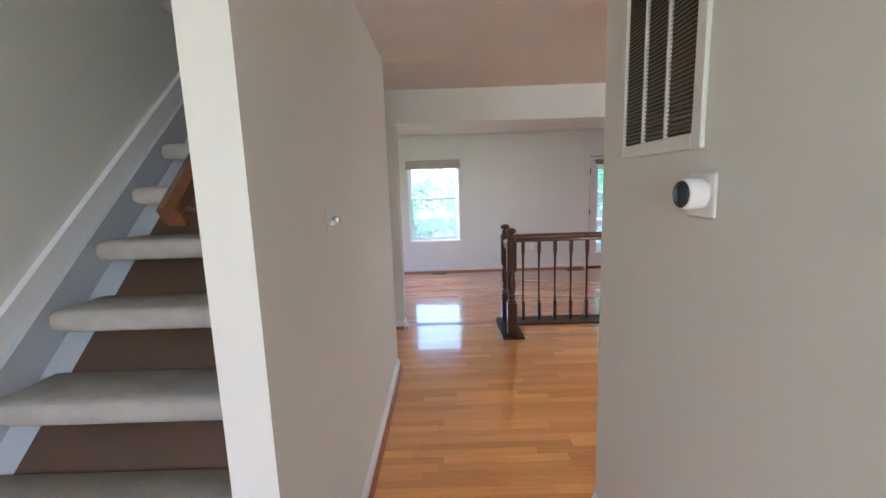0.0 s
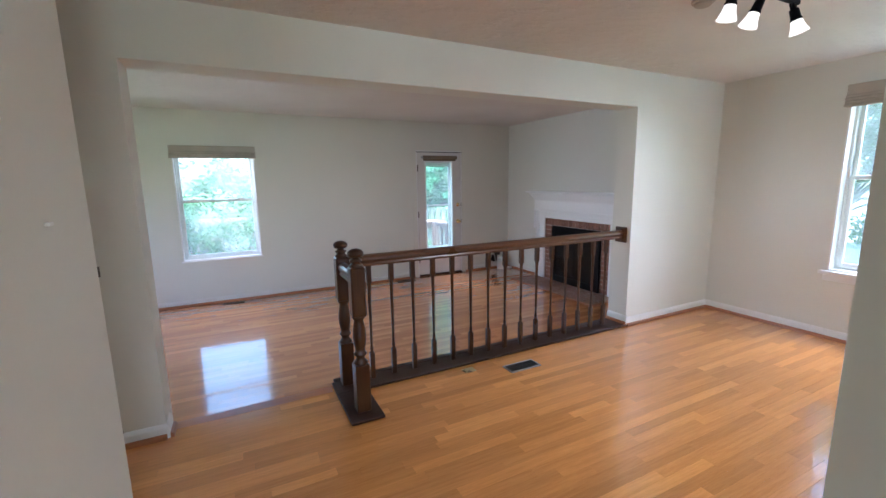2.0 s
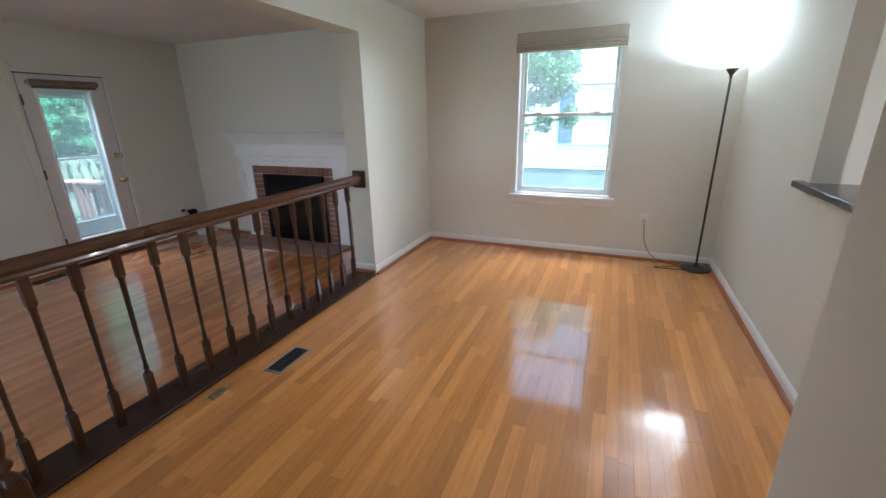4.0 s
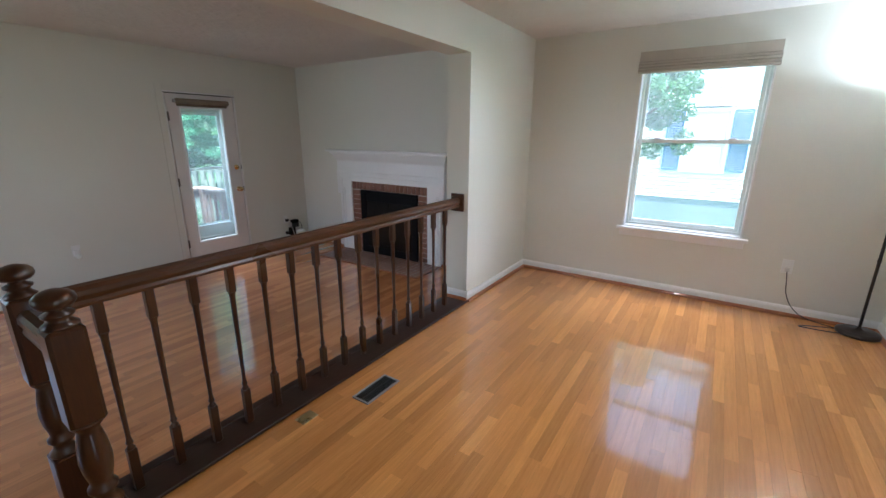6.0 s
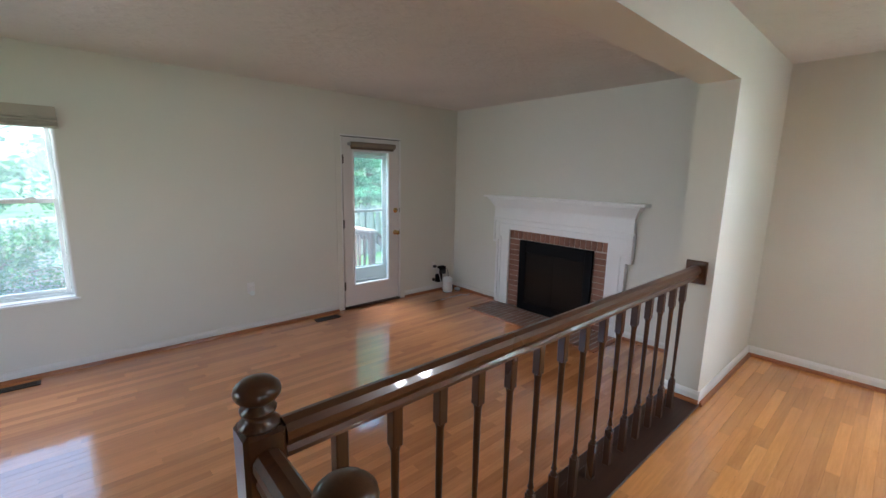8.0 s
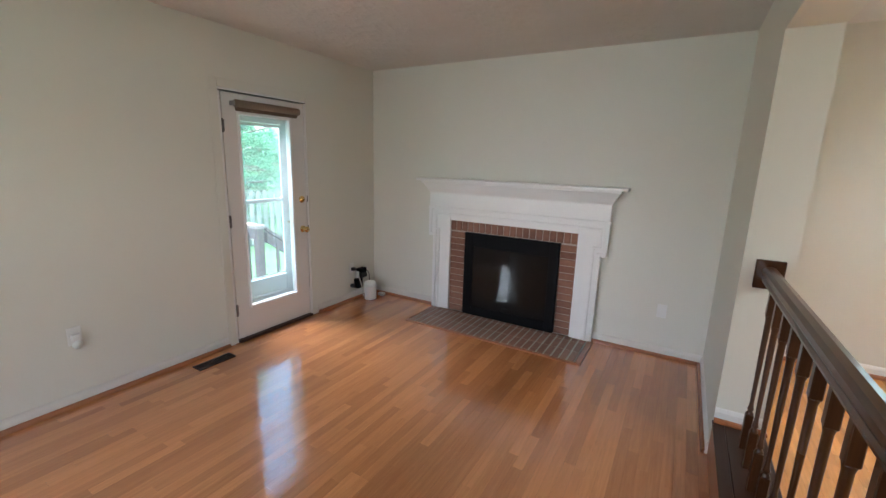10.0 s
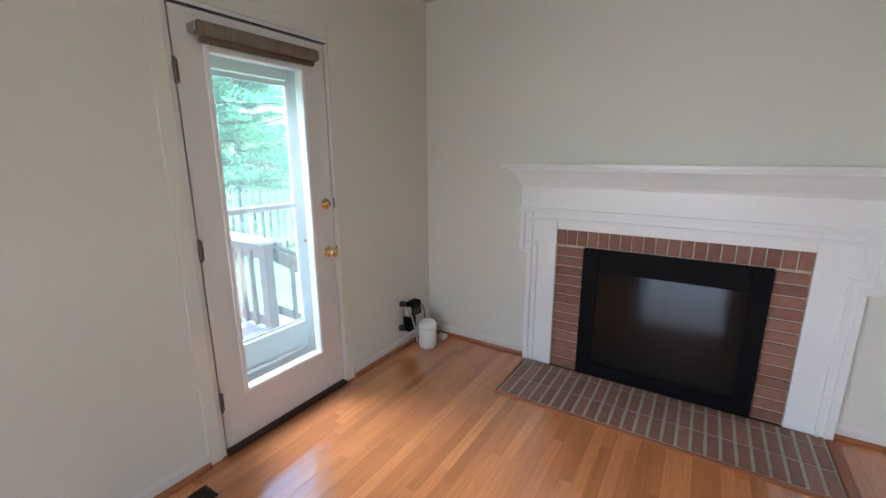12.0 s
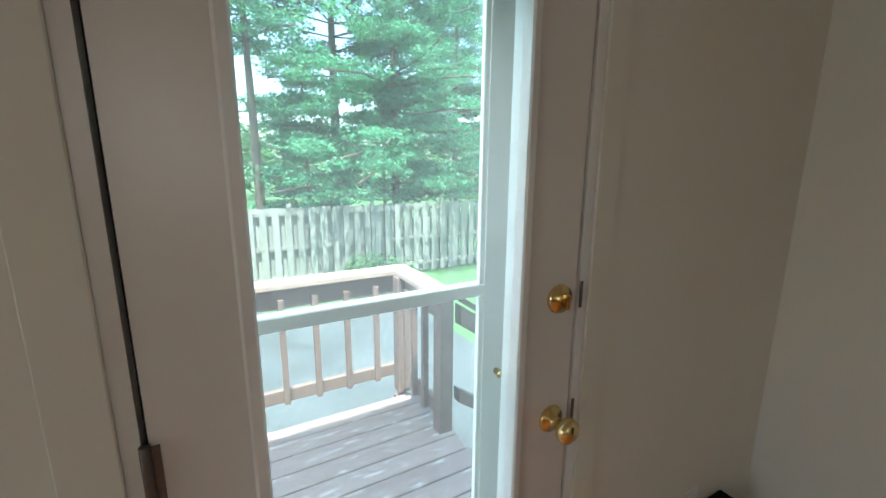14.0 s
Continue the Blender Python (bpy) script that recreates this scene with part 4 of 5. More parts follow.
# ---- hall wall fittings ----
def return_grille():
    x = X_HALL_R
    y0, y1, z0, z1 = 1.17, 1.627, 1.49, 2.12
    W3 = (y1 - y0 - 0.08) / 3
    o = thing("return_air_grille", (x, 1.4, z0), "large painted return air grille with fine slats", "vent grille")
    part("frame", boxes(((x - 0.014, y0, z0), (x - 0.001, y0 + 0.04, z1)), ((x - 0.014, y1 - 0.04, z0), (x - 0.001, y1, z1)), ((x - 0.014, y0 + 0.04, z0), (x - 0.001, y1 - 0.04, z0 + 0.04)),
                        ((x - 0.014, y0 + 0.04, z1 - 0.04), (x - 0.001, y1 - 0.04, z1)), bevel=0.003), M_WALL, o)
    part("backing", boxes(((x - 0.004, y0 + 0.04, z0 + 0.04), (x - 0.0015, y1 - 0.04, z1 - 0.04))), M_FILTER, o, "dark filter")
    part("divider", boxes(*[((x - 0.013, y - 0.005, z0 + 0.04), (x - 0.004, y + 0.005, z1 - 0.04)) for y in (y0 + 0.04 + W3, y0 + 0.04 + 2 * W3)]), M_BASE, o)
    for c in range(3):
        a, b = y0 + 0.042 + W3 * c + (0.004 if c else 0), y0 + 0.04 + W3 * (c + 1) - 0.006
        z = z0 + 0.046
        me = None
        while z < z1 - 0.05:
            if me is None:
                bm = bmesh.new()
                vs = [bm.verts.new(p) for p in ((-0.011, a, 0), (-0.0115, a, 0.0015), (-0.004, a, 0.0085), (-0.0035, a, 0.007), (-0.011, b, 0), (-0.0115, b, 0.0015), (-0.004, b, 0.0085), (-0.0035, b, 0.007))]
                for f in ((0, 1, 2, 3), (7, 6, 5, 4), (0, 4, 5, 1), (1, 5, 6, 2), (2, 6, 7, 3), (3, 7, 4, 0)):
                    bm.faces.new([vs[i] for i in f])
                bmesh.ops.translate(bm, verts=bm.verts, vec=(x, 0, 0))
                bmesh.ops.translate(bm, verts=bm.verts, vec=(-BASE[o].x, -BASE[o].y, 0))
                me = mesh_from(bm, "slat", M_GRILLE)
            ob = new("slat", me)
            ob.parent = o
            ob.location = (0, 0, z - BASE[o].z)
            z += 0.0115
    return o


return_grille()


def thermostat():
    x = X_HALL_R
    c = (x, 1.163, 1.384)
    o = thing("thermostat", c, "round white thermostat with dark glass dial on a square plate", "thermostat")
    xt = Matrix.Rotation(radians(-90), 4, "Y")
    part("wall_plate", box(bmesh.new(), (x - 0.009, 1.113, 1.328), (x - 0.001, 1.218, 1.434), 0.006, 2), M_PLASTIC, o, "square white plate")
    part("body", lathe(bmesh.new(), [(0.035, 0.009), (0.036, 0.012), (0.037, 0.047), (0.035, 0.053), (0.032, 0.054)], c, 36, xt), M_PLASTIC, o, "round white ring", True)
    part("dial", lathe(bmesh.new(), [(0.0315, 0.053), (0.032, 0.057), (0.029, 0.060), (0.003, 0.061)], c, 36, xt), M_DIAL, o, "dark glass dial", True)
    return o


thermostat()


def light_switch():
    x = X_HALL_L
    o = thing("light_switch", (x, 1.645, 1.305), "cream wall switch plate with a small grey knob", "light switch")
    part("plate", box(bmesh.new(), (x + 0.0005, 1.600, 1.245), (x + 0.0035, 1.715, 1.365), 0.0015, 2), M_WALL, o)
    part("knob", box(bmesh.new(), (x + 0.004, 1.640, 1.302), (x + 0.030, 1.664, 1.326), 0.004, 2), M_STEEL, o, "small grey metal knob", True)
    part("toggle", box(bmesh.new(), (x + 0.0035, 1.626, 1.296), (x + 0.016, 1.638, 1.314), 0.002), M_PLASTIC, o, "white toggle")
    return o


light_switch()
single("wall_hook", box(bmesh.new(), (X_HALL_L + 0.0005, 2.91, 1.305), (X_HALL_L + 0.012, 2.94, 1.314), 0.002), M_PLASTIC, (X_HALL_L, 2.925, 1.31), "small metal picture hook on the hall wall", "hook")
single("strike_plate", boxes(((-0.517, Y_BEAM - 0.004, 0.945), (-0.492, Y_BEAM - 0.001, 1.0)), ((-0.517, Y_BEAM - 0.004, 0.06), (-0.497, Y_BEAM - 0.001, 0.10)), bevel=0.001), M_HINGE, (-0.50, Y_BEAM, 0.06), "dull metal strike plate on the side passage frame", "strike plate")


def outlet(place, along, sign, label):
    """A duplex outlet on a wall: along is the axis of its width, sign the way it faces."""
    px, py, pz = place
    o = thing("wall_outlet", place, label, "wall outlet", "wall outlets")

    def B(u0, u1, d0, d1, w0, w1, bv):
        if along == "x":
            p, q = (px + u0, py + sign * d0, pz + w0), (px + u1, py + sign * d1, pz + w1)
        else:
            p, q = (px + sign * d0, py + u0, pz + w0), (px + sign * d1, py + u1, pz + w1)
        return box(bmesh.new(), [min(a, b) for a, b in zip(p, q)], [max(a, b) for a, b in zip(p, q)], bv)
    part("plate", B(-0.036, 0.036, 0.0005, 0.006, -0.058, 0.058, 0.003), M_PLASTIC, o)
    for w in (-0.02, 0.02):
        part("socket", B(-0.016, 0.016, 0.006, 0.008, w - 0.013, w + 0.013, 0.001), M_PLASTIC, o)
    return o


outlet((1.757, Y_N, 0.255), "x", -1, "white wall outlet low on the living room wall")
o = thing("night_light", (1.757, Y_N - 0.009, 0.235), "small white plug-in night light in the wall outlet", "night light")
part("housing", box(bmesh.new(), (1.733, Y_N - 0.032, 0.215), (1.781, Y_N - 0.0085, 0.27), 0.006, 2), M_PLASTIC, o, "white plastic housing", True)
part("diffuser", lathe(bmesh.new(), [(0.010, -0.012), (0.020, -0.008), (0.026, 0.004), (0.026, 0.012)], (1.757, Y_N - 0.024, 0.205), 20, Matrix.Rotation(radians(90), 4, "X")), M_ALU, o, "rounded clear diffuser", True)
outlet((X_E, 4.74, 0.20), "y", -1, "white wall outlet beside the fireplace")
outlet((X_E, 1.94, 0.41), "y", -1, "white wall outlet below the dining window with a lamp plug")
outlet((4.22, Y_N, 0.17), "x", -1, "white wall outlet in the corner behind black adapters")


def floor_vent(x0, x1, y0, y1, z, mat, label, n):
    o = thing("floor_vent", ((x0 + x1) / 2, (y0 + y1) / 2, z), label, "floor vent", "floor vents")
    b = 0.012
    part("frame", boxes(((x0, y0, z - 0.002), (x1, y0 + b, z + 0.006)), ((x0, y1 - b, z - 0.002), (x1, y1, z + 0.006)), ((x0, y0 + b, z - 0.002), (x0 + b, y1 - b, z + 0.006)),
                        ((x1 - b, y0 + b, z - 0.002), (x1, y1 - b, z + 0.006)), bevel=0.001), M_VENTF if mat is M_VENT else mat, o)
    # No hole here: a dark sheet below the slats stands for duct shade.
    part("duct", boxes(((x0 + b, y0 + b, z - 0.004), (x1 - b, y1 - b, z + 0.0012))), M_GAP, o, "dark sheet standing for the shaded duct")
    me = None
    for i in range(n):
        xx = x0 + b + (i + 0.5) * (x1 - x0 - 2 * b) / n
        ob_bm = box(bmesh.new(), (xx - 0.0018, y0 + b, z + 0.0015), (xx + 0.0018, y1 - b, z + 0.0055))
        part("slat", ob_bm, mat, o)
    part("crossbar", boxes(((x0 + b, (y0 + y1) / 2 - 0.002, z + 0.0015), (x1 - b, (y0 + y1) / 2 + 0.002, z + 0.0058))), mat, o)
    return o


floor_vent(1.845, 2.115, 3.90, 4.02, 0.002, M_VENT, "grey metal floor register before the railing", 22)
floor_vent(2.37, 2.66, 7.63, 7.73, Z_LR + 0.002, M_VENTD, "dark brown metal floor register near the glass door", 20)
floor_vent(-0.12, 0.15, 7.66, 7.74, Z_LR + 0.002, M_VENTD, "dark brown metal floor register under the window", 18)
single("floor_plate", boxes(((1.545, 4.055, 0.001), (1.64, 4.125, 0.006)), bevel=0.002), M_FLOORPLATE, (1.59, 4.09, 0.001), "small brass cover plate set in the oak floor", "floor plate")


# ---- floor lamp ----
def floor_lamp():
    x, y = 4.49, 1.47
    o = thing("floor_lamp", (x, y, 0.003), "slim dark bronze torchiere lamp, lit, in the dining corner", "floor lamp")
    part("base", lathe(bmesh.new(), [(0.128, 0.003), (0.132, 0.012), (0.128, 0.024), (0.10, 0.032), (0.03, 0.038), (0.014, 0.05), (0.011, 0.06)], (x, y, 0), 36), M_LAMPM, o, "round dark base", True)
    part("pole", lathe(bmesh.new(), [(0.0095, 0.055), (0.0095, 0.56), (0.012, 0.565), (0.012, 0.575), (0.0095, 0.58), (0.0095, 1.1), (0.012, 1.105), (0.012, 1.115), (0.0095, 1.12), (0.0095, 1.64)], (x, y, 0), 14), M_LAMPM, o, "thin dark pole", True)
    part("shade", lathe(bmesh.new(), [(0.010, 1.63), (0.014, 1.65), (0.026, 1.67), (0.044, 1.695), (0.046, 1.70), (0.041, 1.699), (0.022, 1.675), (0.006, 1.66)], (x, y, 0), 28), M_LAMPM, o, "small dark conical cup", True)
    part("bulb", lathe(bmesh.new(), [(0.006, 1.662), (0.014, 1.672), (0.018, 1.684), (0.012, 1.696), (0.002, 1.699)], (x, y, 0), 14), M_LAMPBULB, o, "bright bulb", True)
    return o


floor_lamp()
_l = bpy.data.lights.new("torchiere_light", "SPOT")
_l.energy, _l.color, _l.shadow_soft_size, _l.spot_size, _l.spot_blend = 10, (0.86, 0.97, 1.0), 0.03, radians(178), 0.45
new("torchiere_light", _l).matrix_world = look((4.49, 1.47, 1.72), (4.49, 1.47, 3.0))

o = thing("lamp_cord", (4.6, 1.94, 0.0), "black lamp cord hanging from the outlet and lying on the floor", "power cord")
part("cord", tube(bmesh.new(), bent([(4.59, 1.94, 0.385), (4.57, 1.93, 0.30), (4.585, 1.915, 0.2), (4.585, 1.87, 0.10), (4.575, 1.80, 0.035), (4.565, 1.72, 0.012), (4.52, 1.62, 0.009), (4.50, 1.57, 0.012)], 6), 0.0035), M_CORD, o, smooth=True)
part("slack", tube(bmesh.new(), bent([(4.50, 1.60, 0.009), (4.48, 1.68, 0.007), (4.43, 1.80, 0.007), (4.405, 1.815, 0.007), (4.40, 1.78, 0.007), (4.405, 1.66, 0.007), (4.42, 1.575, 0.009)], 6), 0.0035), M_CORD, o, smooth=True)
part("plug", box(bmesh.new(), (4.575, 1.925, 0.375), (4.612, 1.955, 0.405), 0.004), M_CORDW, o, "white plug")


# ---- ceiling fittings ----
def track_light():
    x0, x1, y, z = 2.16, 2.72, 2.79, CEIL_D
    o = thing("track_light", (2.44, y, z), "black ceiling track with three lit white glass shades", "track light")
    part("track", boxes(((x0 - 0.03, y - 0.012, z - 0.075), (x1 + 0.03, y + 0.012, z - 0.053)), bevel=0.003), M_BLACK, o, "black bar")
    part("canopy", lathe(bmesh.new(), [(0.012, -0.054), (0.014, -0.03), (0.05, -0.024), (0.058, -0.01), (0.058, -0.001)], (2.44, y, z), 28), M_BLACK, o, smooth=True)
    for i, x in enumerate((2.215, 2.44, 2.70)):
        tilt = Matrix.Rotation(radians((5, 13, -11)[i]), 4, "Y") @ Matrix.Rotation(radians((8, 16, -12)[i]), 4, "X")
        c = (x, y, z - 0.075)
        h = part("lamp_head", lathe(bmesh.new(), [(0.008, 0.0), (0.009, -0.02), (0.020, -0.03), (0.022, -0.07), (0.026, -0.078), (0.024, -0.084)][::-1], c, 20, tilt), M_BLACK, o, "black swivel head", True)
        part("yoke", tube(bmesh.new(), [Vector(c) + tilt @ Vector(q) for q in ((-0.026, 0, -0.045), (-0.027, 0, -0.004), (0.027, 0, -0.004), (0.026, 0, -0.045))], 0.004, 6), M_BLACK, h)
        part("glass_shade", lathe(bmesh.new(), [(0.021, -0.078), (0.025, -0.09), (0.029, -0.11), (0.036, -0.132), (0.042, -0.145), (0.039, -0.146), (0.006, -0.12)][::-1], c, 24, tilt), M_BULB, h, "glowing frosted glass shade", True)
    return o


track_light()
for i, x in enumerate((2.215, 2.44, 2.70)):
    _p = bpy.data.lights.new("track_bulb", "SPOT")
    _p.energy, _p.color, _p.shadow_soft_size, _p.spot_size, _p.spot_blend = 3.4, (1.0, 0.97, 0.92), 0.04, radians(150), 0.6
    new("track_bulb", _p).matrix_world = look((x, 2.79, CEIL - 0.27), (x + (-0.3, 0.1, 0.5)[i], 2.79 + (0.3, 0.5, -0.3)[i], 0.8))
o = thing("smoke_detector", (2.43, 3.07, CEIL_D), "small round cream smoke detector on the ceiling", "smoke detector")
part("base", lathe(bmesh.new(), [(0.048, -0.018), (0.055, -0.014), (0.056, -0.001)], (2.43, 3.07, CEIL_D), 28), M_SHADE, o, smooth=True)
part("cover", lathe(bmesh.new(), [(0.010, -0.036), (0.032, -0.034), (0.042, -0.026), (0.044, -0.018)], (2.43, 3.07, CEIL_D), 28), M_SHADE, o, smooth=True)

# ---- pass-through counter ----
single("bar_counter", boxes(((X_BLOCK + 0.002, Y_S - 0.30, 0.997), (2.985, Y_S + 0.05, 1.030)), ((2.9849, Y_S + 0.002, 0.997), (3.07, Y_S + 0.05, 1.030)), bevel=0.003), M_COUNTER, (2.2, Y_S, 0.997),
       "dark stone counter slab on the half wall of the pass-through", "counter")

# ---- corner: adapters, cords and a white canister ----
o = thing("humidifier", (4.36, 7.68, Z_LR), "small white plastic canister with rounded top standing in the corner", "canister")
part("body", lathe(bmesh.new(), [(0.062, 0.002), (0.068, 0.008), (0.069, 0.15), (0.067, 0.157)], (4.36, 7.68, Z_LR), 32), M_PLASTIC, o, "matt white body", True)
part("lid", lathe(bmesh.new(), [(0.068, 0.158), (0.068, 0.185), (0.060, 0.205), (0.035, 0.215), (0.004, 0.217)], (4.36, 7.68, Z_LR), 32), M_ALU, o, "slightly greyer white lid", True)
o = thing("power_adapters", (4.27, 7.80, 0.0), "cluster of black adapters and cords hanging at the corner outlet", "power adapter")
part("upper_plug", box(bmesh.new(), (4.205, 7.79, 0.145), (4.245, 7.832, 0.18), 0.004), M_CORD, o)
part("upper_brick", box(bmesh.new(), (4.29, 7.765, 0.10), (4.40, 7.835, 0.155), 0.006), M_BLACK, o)
part("wide_brick", box(bmesh.new(), (4.25, 7.77, -0.07), (4.34, 7.835, 0.045), 0.008), M_BLACK, o)
part("small_brick", box(bmesh.new(), (4.30, 7.76, 0.045), (4.40, 7.83, 0.10), 0.006), M_CORD, o)
part("round_plug", lathe(bmesh.new(), [(0.018, 0), (0.024, 0.005), (0.024, 0.03), (0.016, 0.036)], (4.215, 7.835, -0.03), 16, Matrix.Rotation(radians(90), 4, "X")), M_CORD, o, smooth=True)
part("white_cord", tube(bmesh.new(), bent([(4.235, 7.82, 0.16), (4.25, 7.77, 0.10), (4.27, 7.75, 0.02), (4.29, 7.74, -0.08), (4.32, 7.75, -0.17)], 6), 0.006), M_CORDW, o, "white cord", True)
part("black_cord", tube(bmesh.new(), bent([(4.38, 7.80, 0.13), (4.44, 7.78, 0.09), (4.45, 7.77, 0.0), (4.44, 7.76, -0.12), (4.46, 7.74, -0.185)], 6), 0.004), M_CORD, o, "black cord", True)
part("white_adapter", box(bmesh.new(), (4.235, 7.765, 0.06), (4.275, 7.80, 0.13), 0.005), M_CORDW, o, "white adapter")
o = thing("floor_adapter", (4.50, 7.70, Z_LR), "black and white plug adapters lying on the floor by the wall", "power adapter")
part("black_block", box(bmesh.new(), (4.45, 7.70, Z_LR + 0.002), (4.50, 7.77, Z_LR + 0.075), 0.006), M_CORD, o)
part("white_block", box(bmesh.new(), (4.50, 7.62, Z_LR + 0.002), (4.56, 7.69, Z_LR + 0.035), 0.005), M_CORDW, o, "white plug lying flat")


# ---- outside: ground ----
def ground():
    bm = bmesh.new()
    xs = [-400, -120, -50, -25, -12, -6, -3, 0, 3, 6, 9, 12, 16, 25, 50, 120, 400]
    ys = [-400, -120, -50, -25, -12, -6, -2, 1, 4, 6, 8, 10, 12, 15, 18, 25, 40, 80, 160, 400]

    def z(x, y):
        s = min(max((y - 3) / 5, 0), 1)
        return -0.96 - 0.54 * s * s * (3 - 2 * s)
    g = [[bm.verts.new((x, y, z(x, y))) for x in xs] for y in ys]
    for r0, r1 in zip(g, g[1:]):
        for i in range(len(xs) - 1):
            bm.faces.new((r0[i], r0[i + 1], r1[i + 1], r1[i]))
    return structure("ground", bm, M_GRASS, "green lawn around the house")


ground()
structure("patio", boxes(((-3.0, 8.2, -1.52), (3.6, 15.2, -1.47)), ((3.6, 8.2, -1.52), (6.3, 14.3, -1.47))), M_PATIO, "concrete patio beyond the deck, tree shade in its colour")


def deck():
    z = -0.38
    o = thing("deck", (3.0, 9.0, -1.5), "weathered brown wooden deck outside the glass door", "deck")
    y = 8.04
    while y < 9.7:
        part("deck_board", box(bmesh.new(), (1.2, y, z - 0.03), (4.13, y + 0.134, z), 0.004), M_DECK, o)
        y += 0.142
    part("rim_joist", boxes(((1.2, 9.72, z - 0.22), (4.13, 9.75, z - 0.032)), ((4.09, 8.04, z - 0.22), (4.13, 9.72, z - 0.032))), M_RAILOUT, o)
    for px, py in ((1.3, 9.8), (4.04, 9.8), (4.04, 8.2)):
        part("support_post", boxes(((px - 0.045, py - 0.045, -1.5), (px + 0.045, py + 0.045, z - 0.035))), M_RAILOUT, o)
    return o


deck()


def deck_rail():
    z = -0.38
    o = thing("deck_railing", (3.2, 9.93, z), "red-brown stained wooden deck railing with flat cap", "railing")
    # long side
    part("cap", boxes(((1.2, 9.86, 0.49), (4.16, 10.0, 0.528)), bevel=0.004), M_CAP, o)
    part("cap", boxes(((4.02, 9.20, 0.49), (4.16, 9.858, 0.528)), bevel=0.004), M_CAP, o)
    part("top_rail", boxes(((1.2, 9.90, 0.35), (4.09, 9.938, 0.488)), bevel=0.003), M_RAILOUT, o)
    part("bottom_rail", boxes(((1.2, 9.90, -0.30), (4.09, 9.938, -0.21)), bevel=0.003), M_RAILOUT, o)
    part("top_rail", boxes(((4.06, 9.30, 0.35), (4.098, 9.85, 0.488)), bevel=0.003), M_RAILOUT, o)
    part("bottom_rail", boxes(((4.06, 9.30, -0.30), (4.098, 9.85, -0.21)), bevel=0.003), M_RAILOUT, o)
    for x, y in ((4.05, 9.81), (4.08, 9.25), (1.6, 9.84)):
        part("post", boxes(((x - 0.045, y - 0.045, z), (x + 0.045, y + 0.045, 0.488)), bevel=0.003), M_RAILOUT, o)
    x = 3.885
    while x > 1.25:
        part("picket", boxes(((x - 0.018, 9.862, -0.30), (x + 0.018, 9.898, 0.42))), M_RAILOUT, o)
        x -= 0.21
    for y in (9.42, 9.58, 9.70):
        part("picket", boxes(((4.022, y - 0.018, -0.30), (4.058, y + 0.018, 0.42))), M_RAILOUT, o)
    return o


deck_rail()


def stair_rail():
    o = thing("deck_stair_railing", (4.2, 9.25, -0.38), "sloping red-brown railing of the deck steps", "railing")
    for nm, za, h in (("cap", 0.45, 0.04), ("top_rail", 0.30, 0.13), ("bottom_rail", -0.22, 0.09)):
        bm = sweep(bmesh.new(), [(9.23, za), (9.30, za), (9.30, za + h), (9.23, za + h)], 0, 1, lambda s, u, v: (4.19 + 1.5 * s, u, v - 1.05 * s))
        part(nm, bm, M_RAILOUT, o)
    for i in range(8):
        x = 4.32 + i * 0.17
        dz = -0.7 * (x - 4.19)
        part("picket", boxes(((x - 0.018, 9.20, -0.22 + dz), (x + 0.018, 9.229, 0.36 + dz))), M_RAILOUT, o)
    part("post", boxes(((5.66, 9.22, -1.5), (5.75, 9.31, -0.5))), M_RAILOUT, o)
    for i in range(5):
        part("step", boxes(((4.2 + 0.27 * i, 8.2, -0.42 - 0.2 * (i + 1)), (4.49 + 0.27 * i, 9.22, -0.38 - 0.2 * (i + 1)))), M_DECK, o)
    return o


stair_rail()


def fence(ax, ay, bx, by, name_label):
    a, b = Vector((ax, ay, 0)), Vector((bx, by, 0))
    d = (b - a)
    L = d.length
    d.normalize()
    n = Vector((-d.y, d.x, 0))
    ang = math.atan2(d.y, d.x)
    zb, zt = -1.5, 0.30
    o = thing("fence", (ax, ay, zb), name_label, "fence", "garden fences")
    turn = Matrix.Rotation(ang, 4, "Z")
    me = {}
    k = 0
    s = 0.1
    while s < L:
        side = 1 if k % 2 else -1
        p = a + d * s + n * side * 0.05
        if "b" not in me:
            bm = box(bmesh.new(), (-0.068, -0.009, zb + 0.03), (0.068, 0.009, zt), 0.002)
            me["b"] = mesh_from(bm, "board", M_FENCE_O)
        ob = new("board", me["b"])
        ob.parent = o
        ob.matrix_basis = Matrix.Translation((p.x - ax, p.y - ay, -zb + random.uniform(-0.012, 0.012))) @ turn
        s += 0.128
        k += 1
    s = 0.0
    while s < L + 0.1:
        p = a + d * s
        ob = new("post", me.setdefault("p", mesh_from(box(bmesh.new(), (-0.045, -0.045, zb), (0.045, 0.045, zt + 0.10), 0.006), "post", M_FENCE_O)))
        ob.parent = o
        ob.matrix_basis = Matrix.Translation((p.x - ax, p.y - ay, -zb)) @ turn
        s += 1.9
    for z in (zb + 0.25, zb + 0.92, zt - 0.12):
        bm = box(bmesh.new(), (0, -0.022, z - 0.04), (L, 0.022, z + 0.04))
        bmesh.ops.transform(bm, matrix=Matrix.Translation((ax, ay, 0)) @ turn, verts=bm.verts)
        part("rail", bm, M_FENCE_O, o)
    return o


M_FENCE_O = varied("grey_weathered_fence_board", (0.19, 0.18, 0.165), (0.34, 0.325, 0.30), 0.9, "object", scale=8, streak=(6, 6, 0.8))
fence(-7.0, 16.75, 8.5, 16.65, "grey weathered board-on-board garden fence")
fence(8.5, 16.65, 14.0, 16.9, "grey weathered side run of the garden fence")


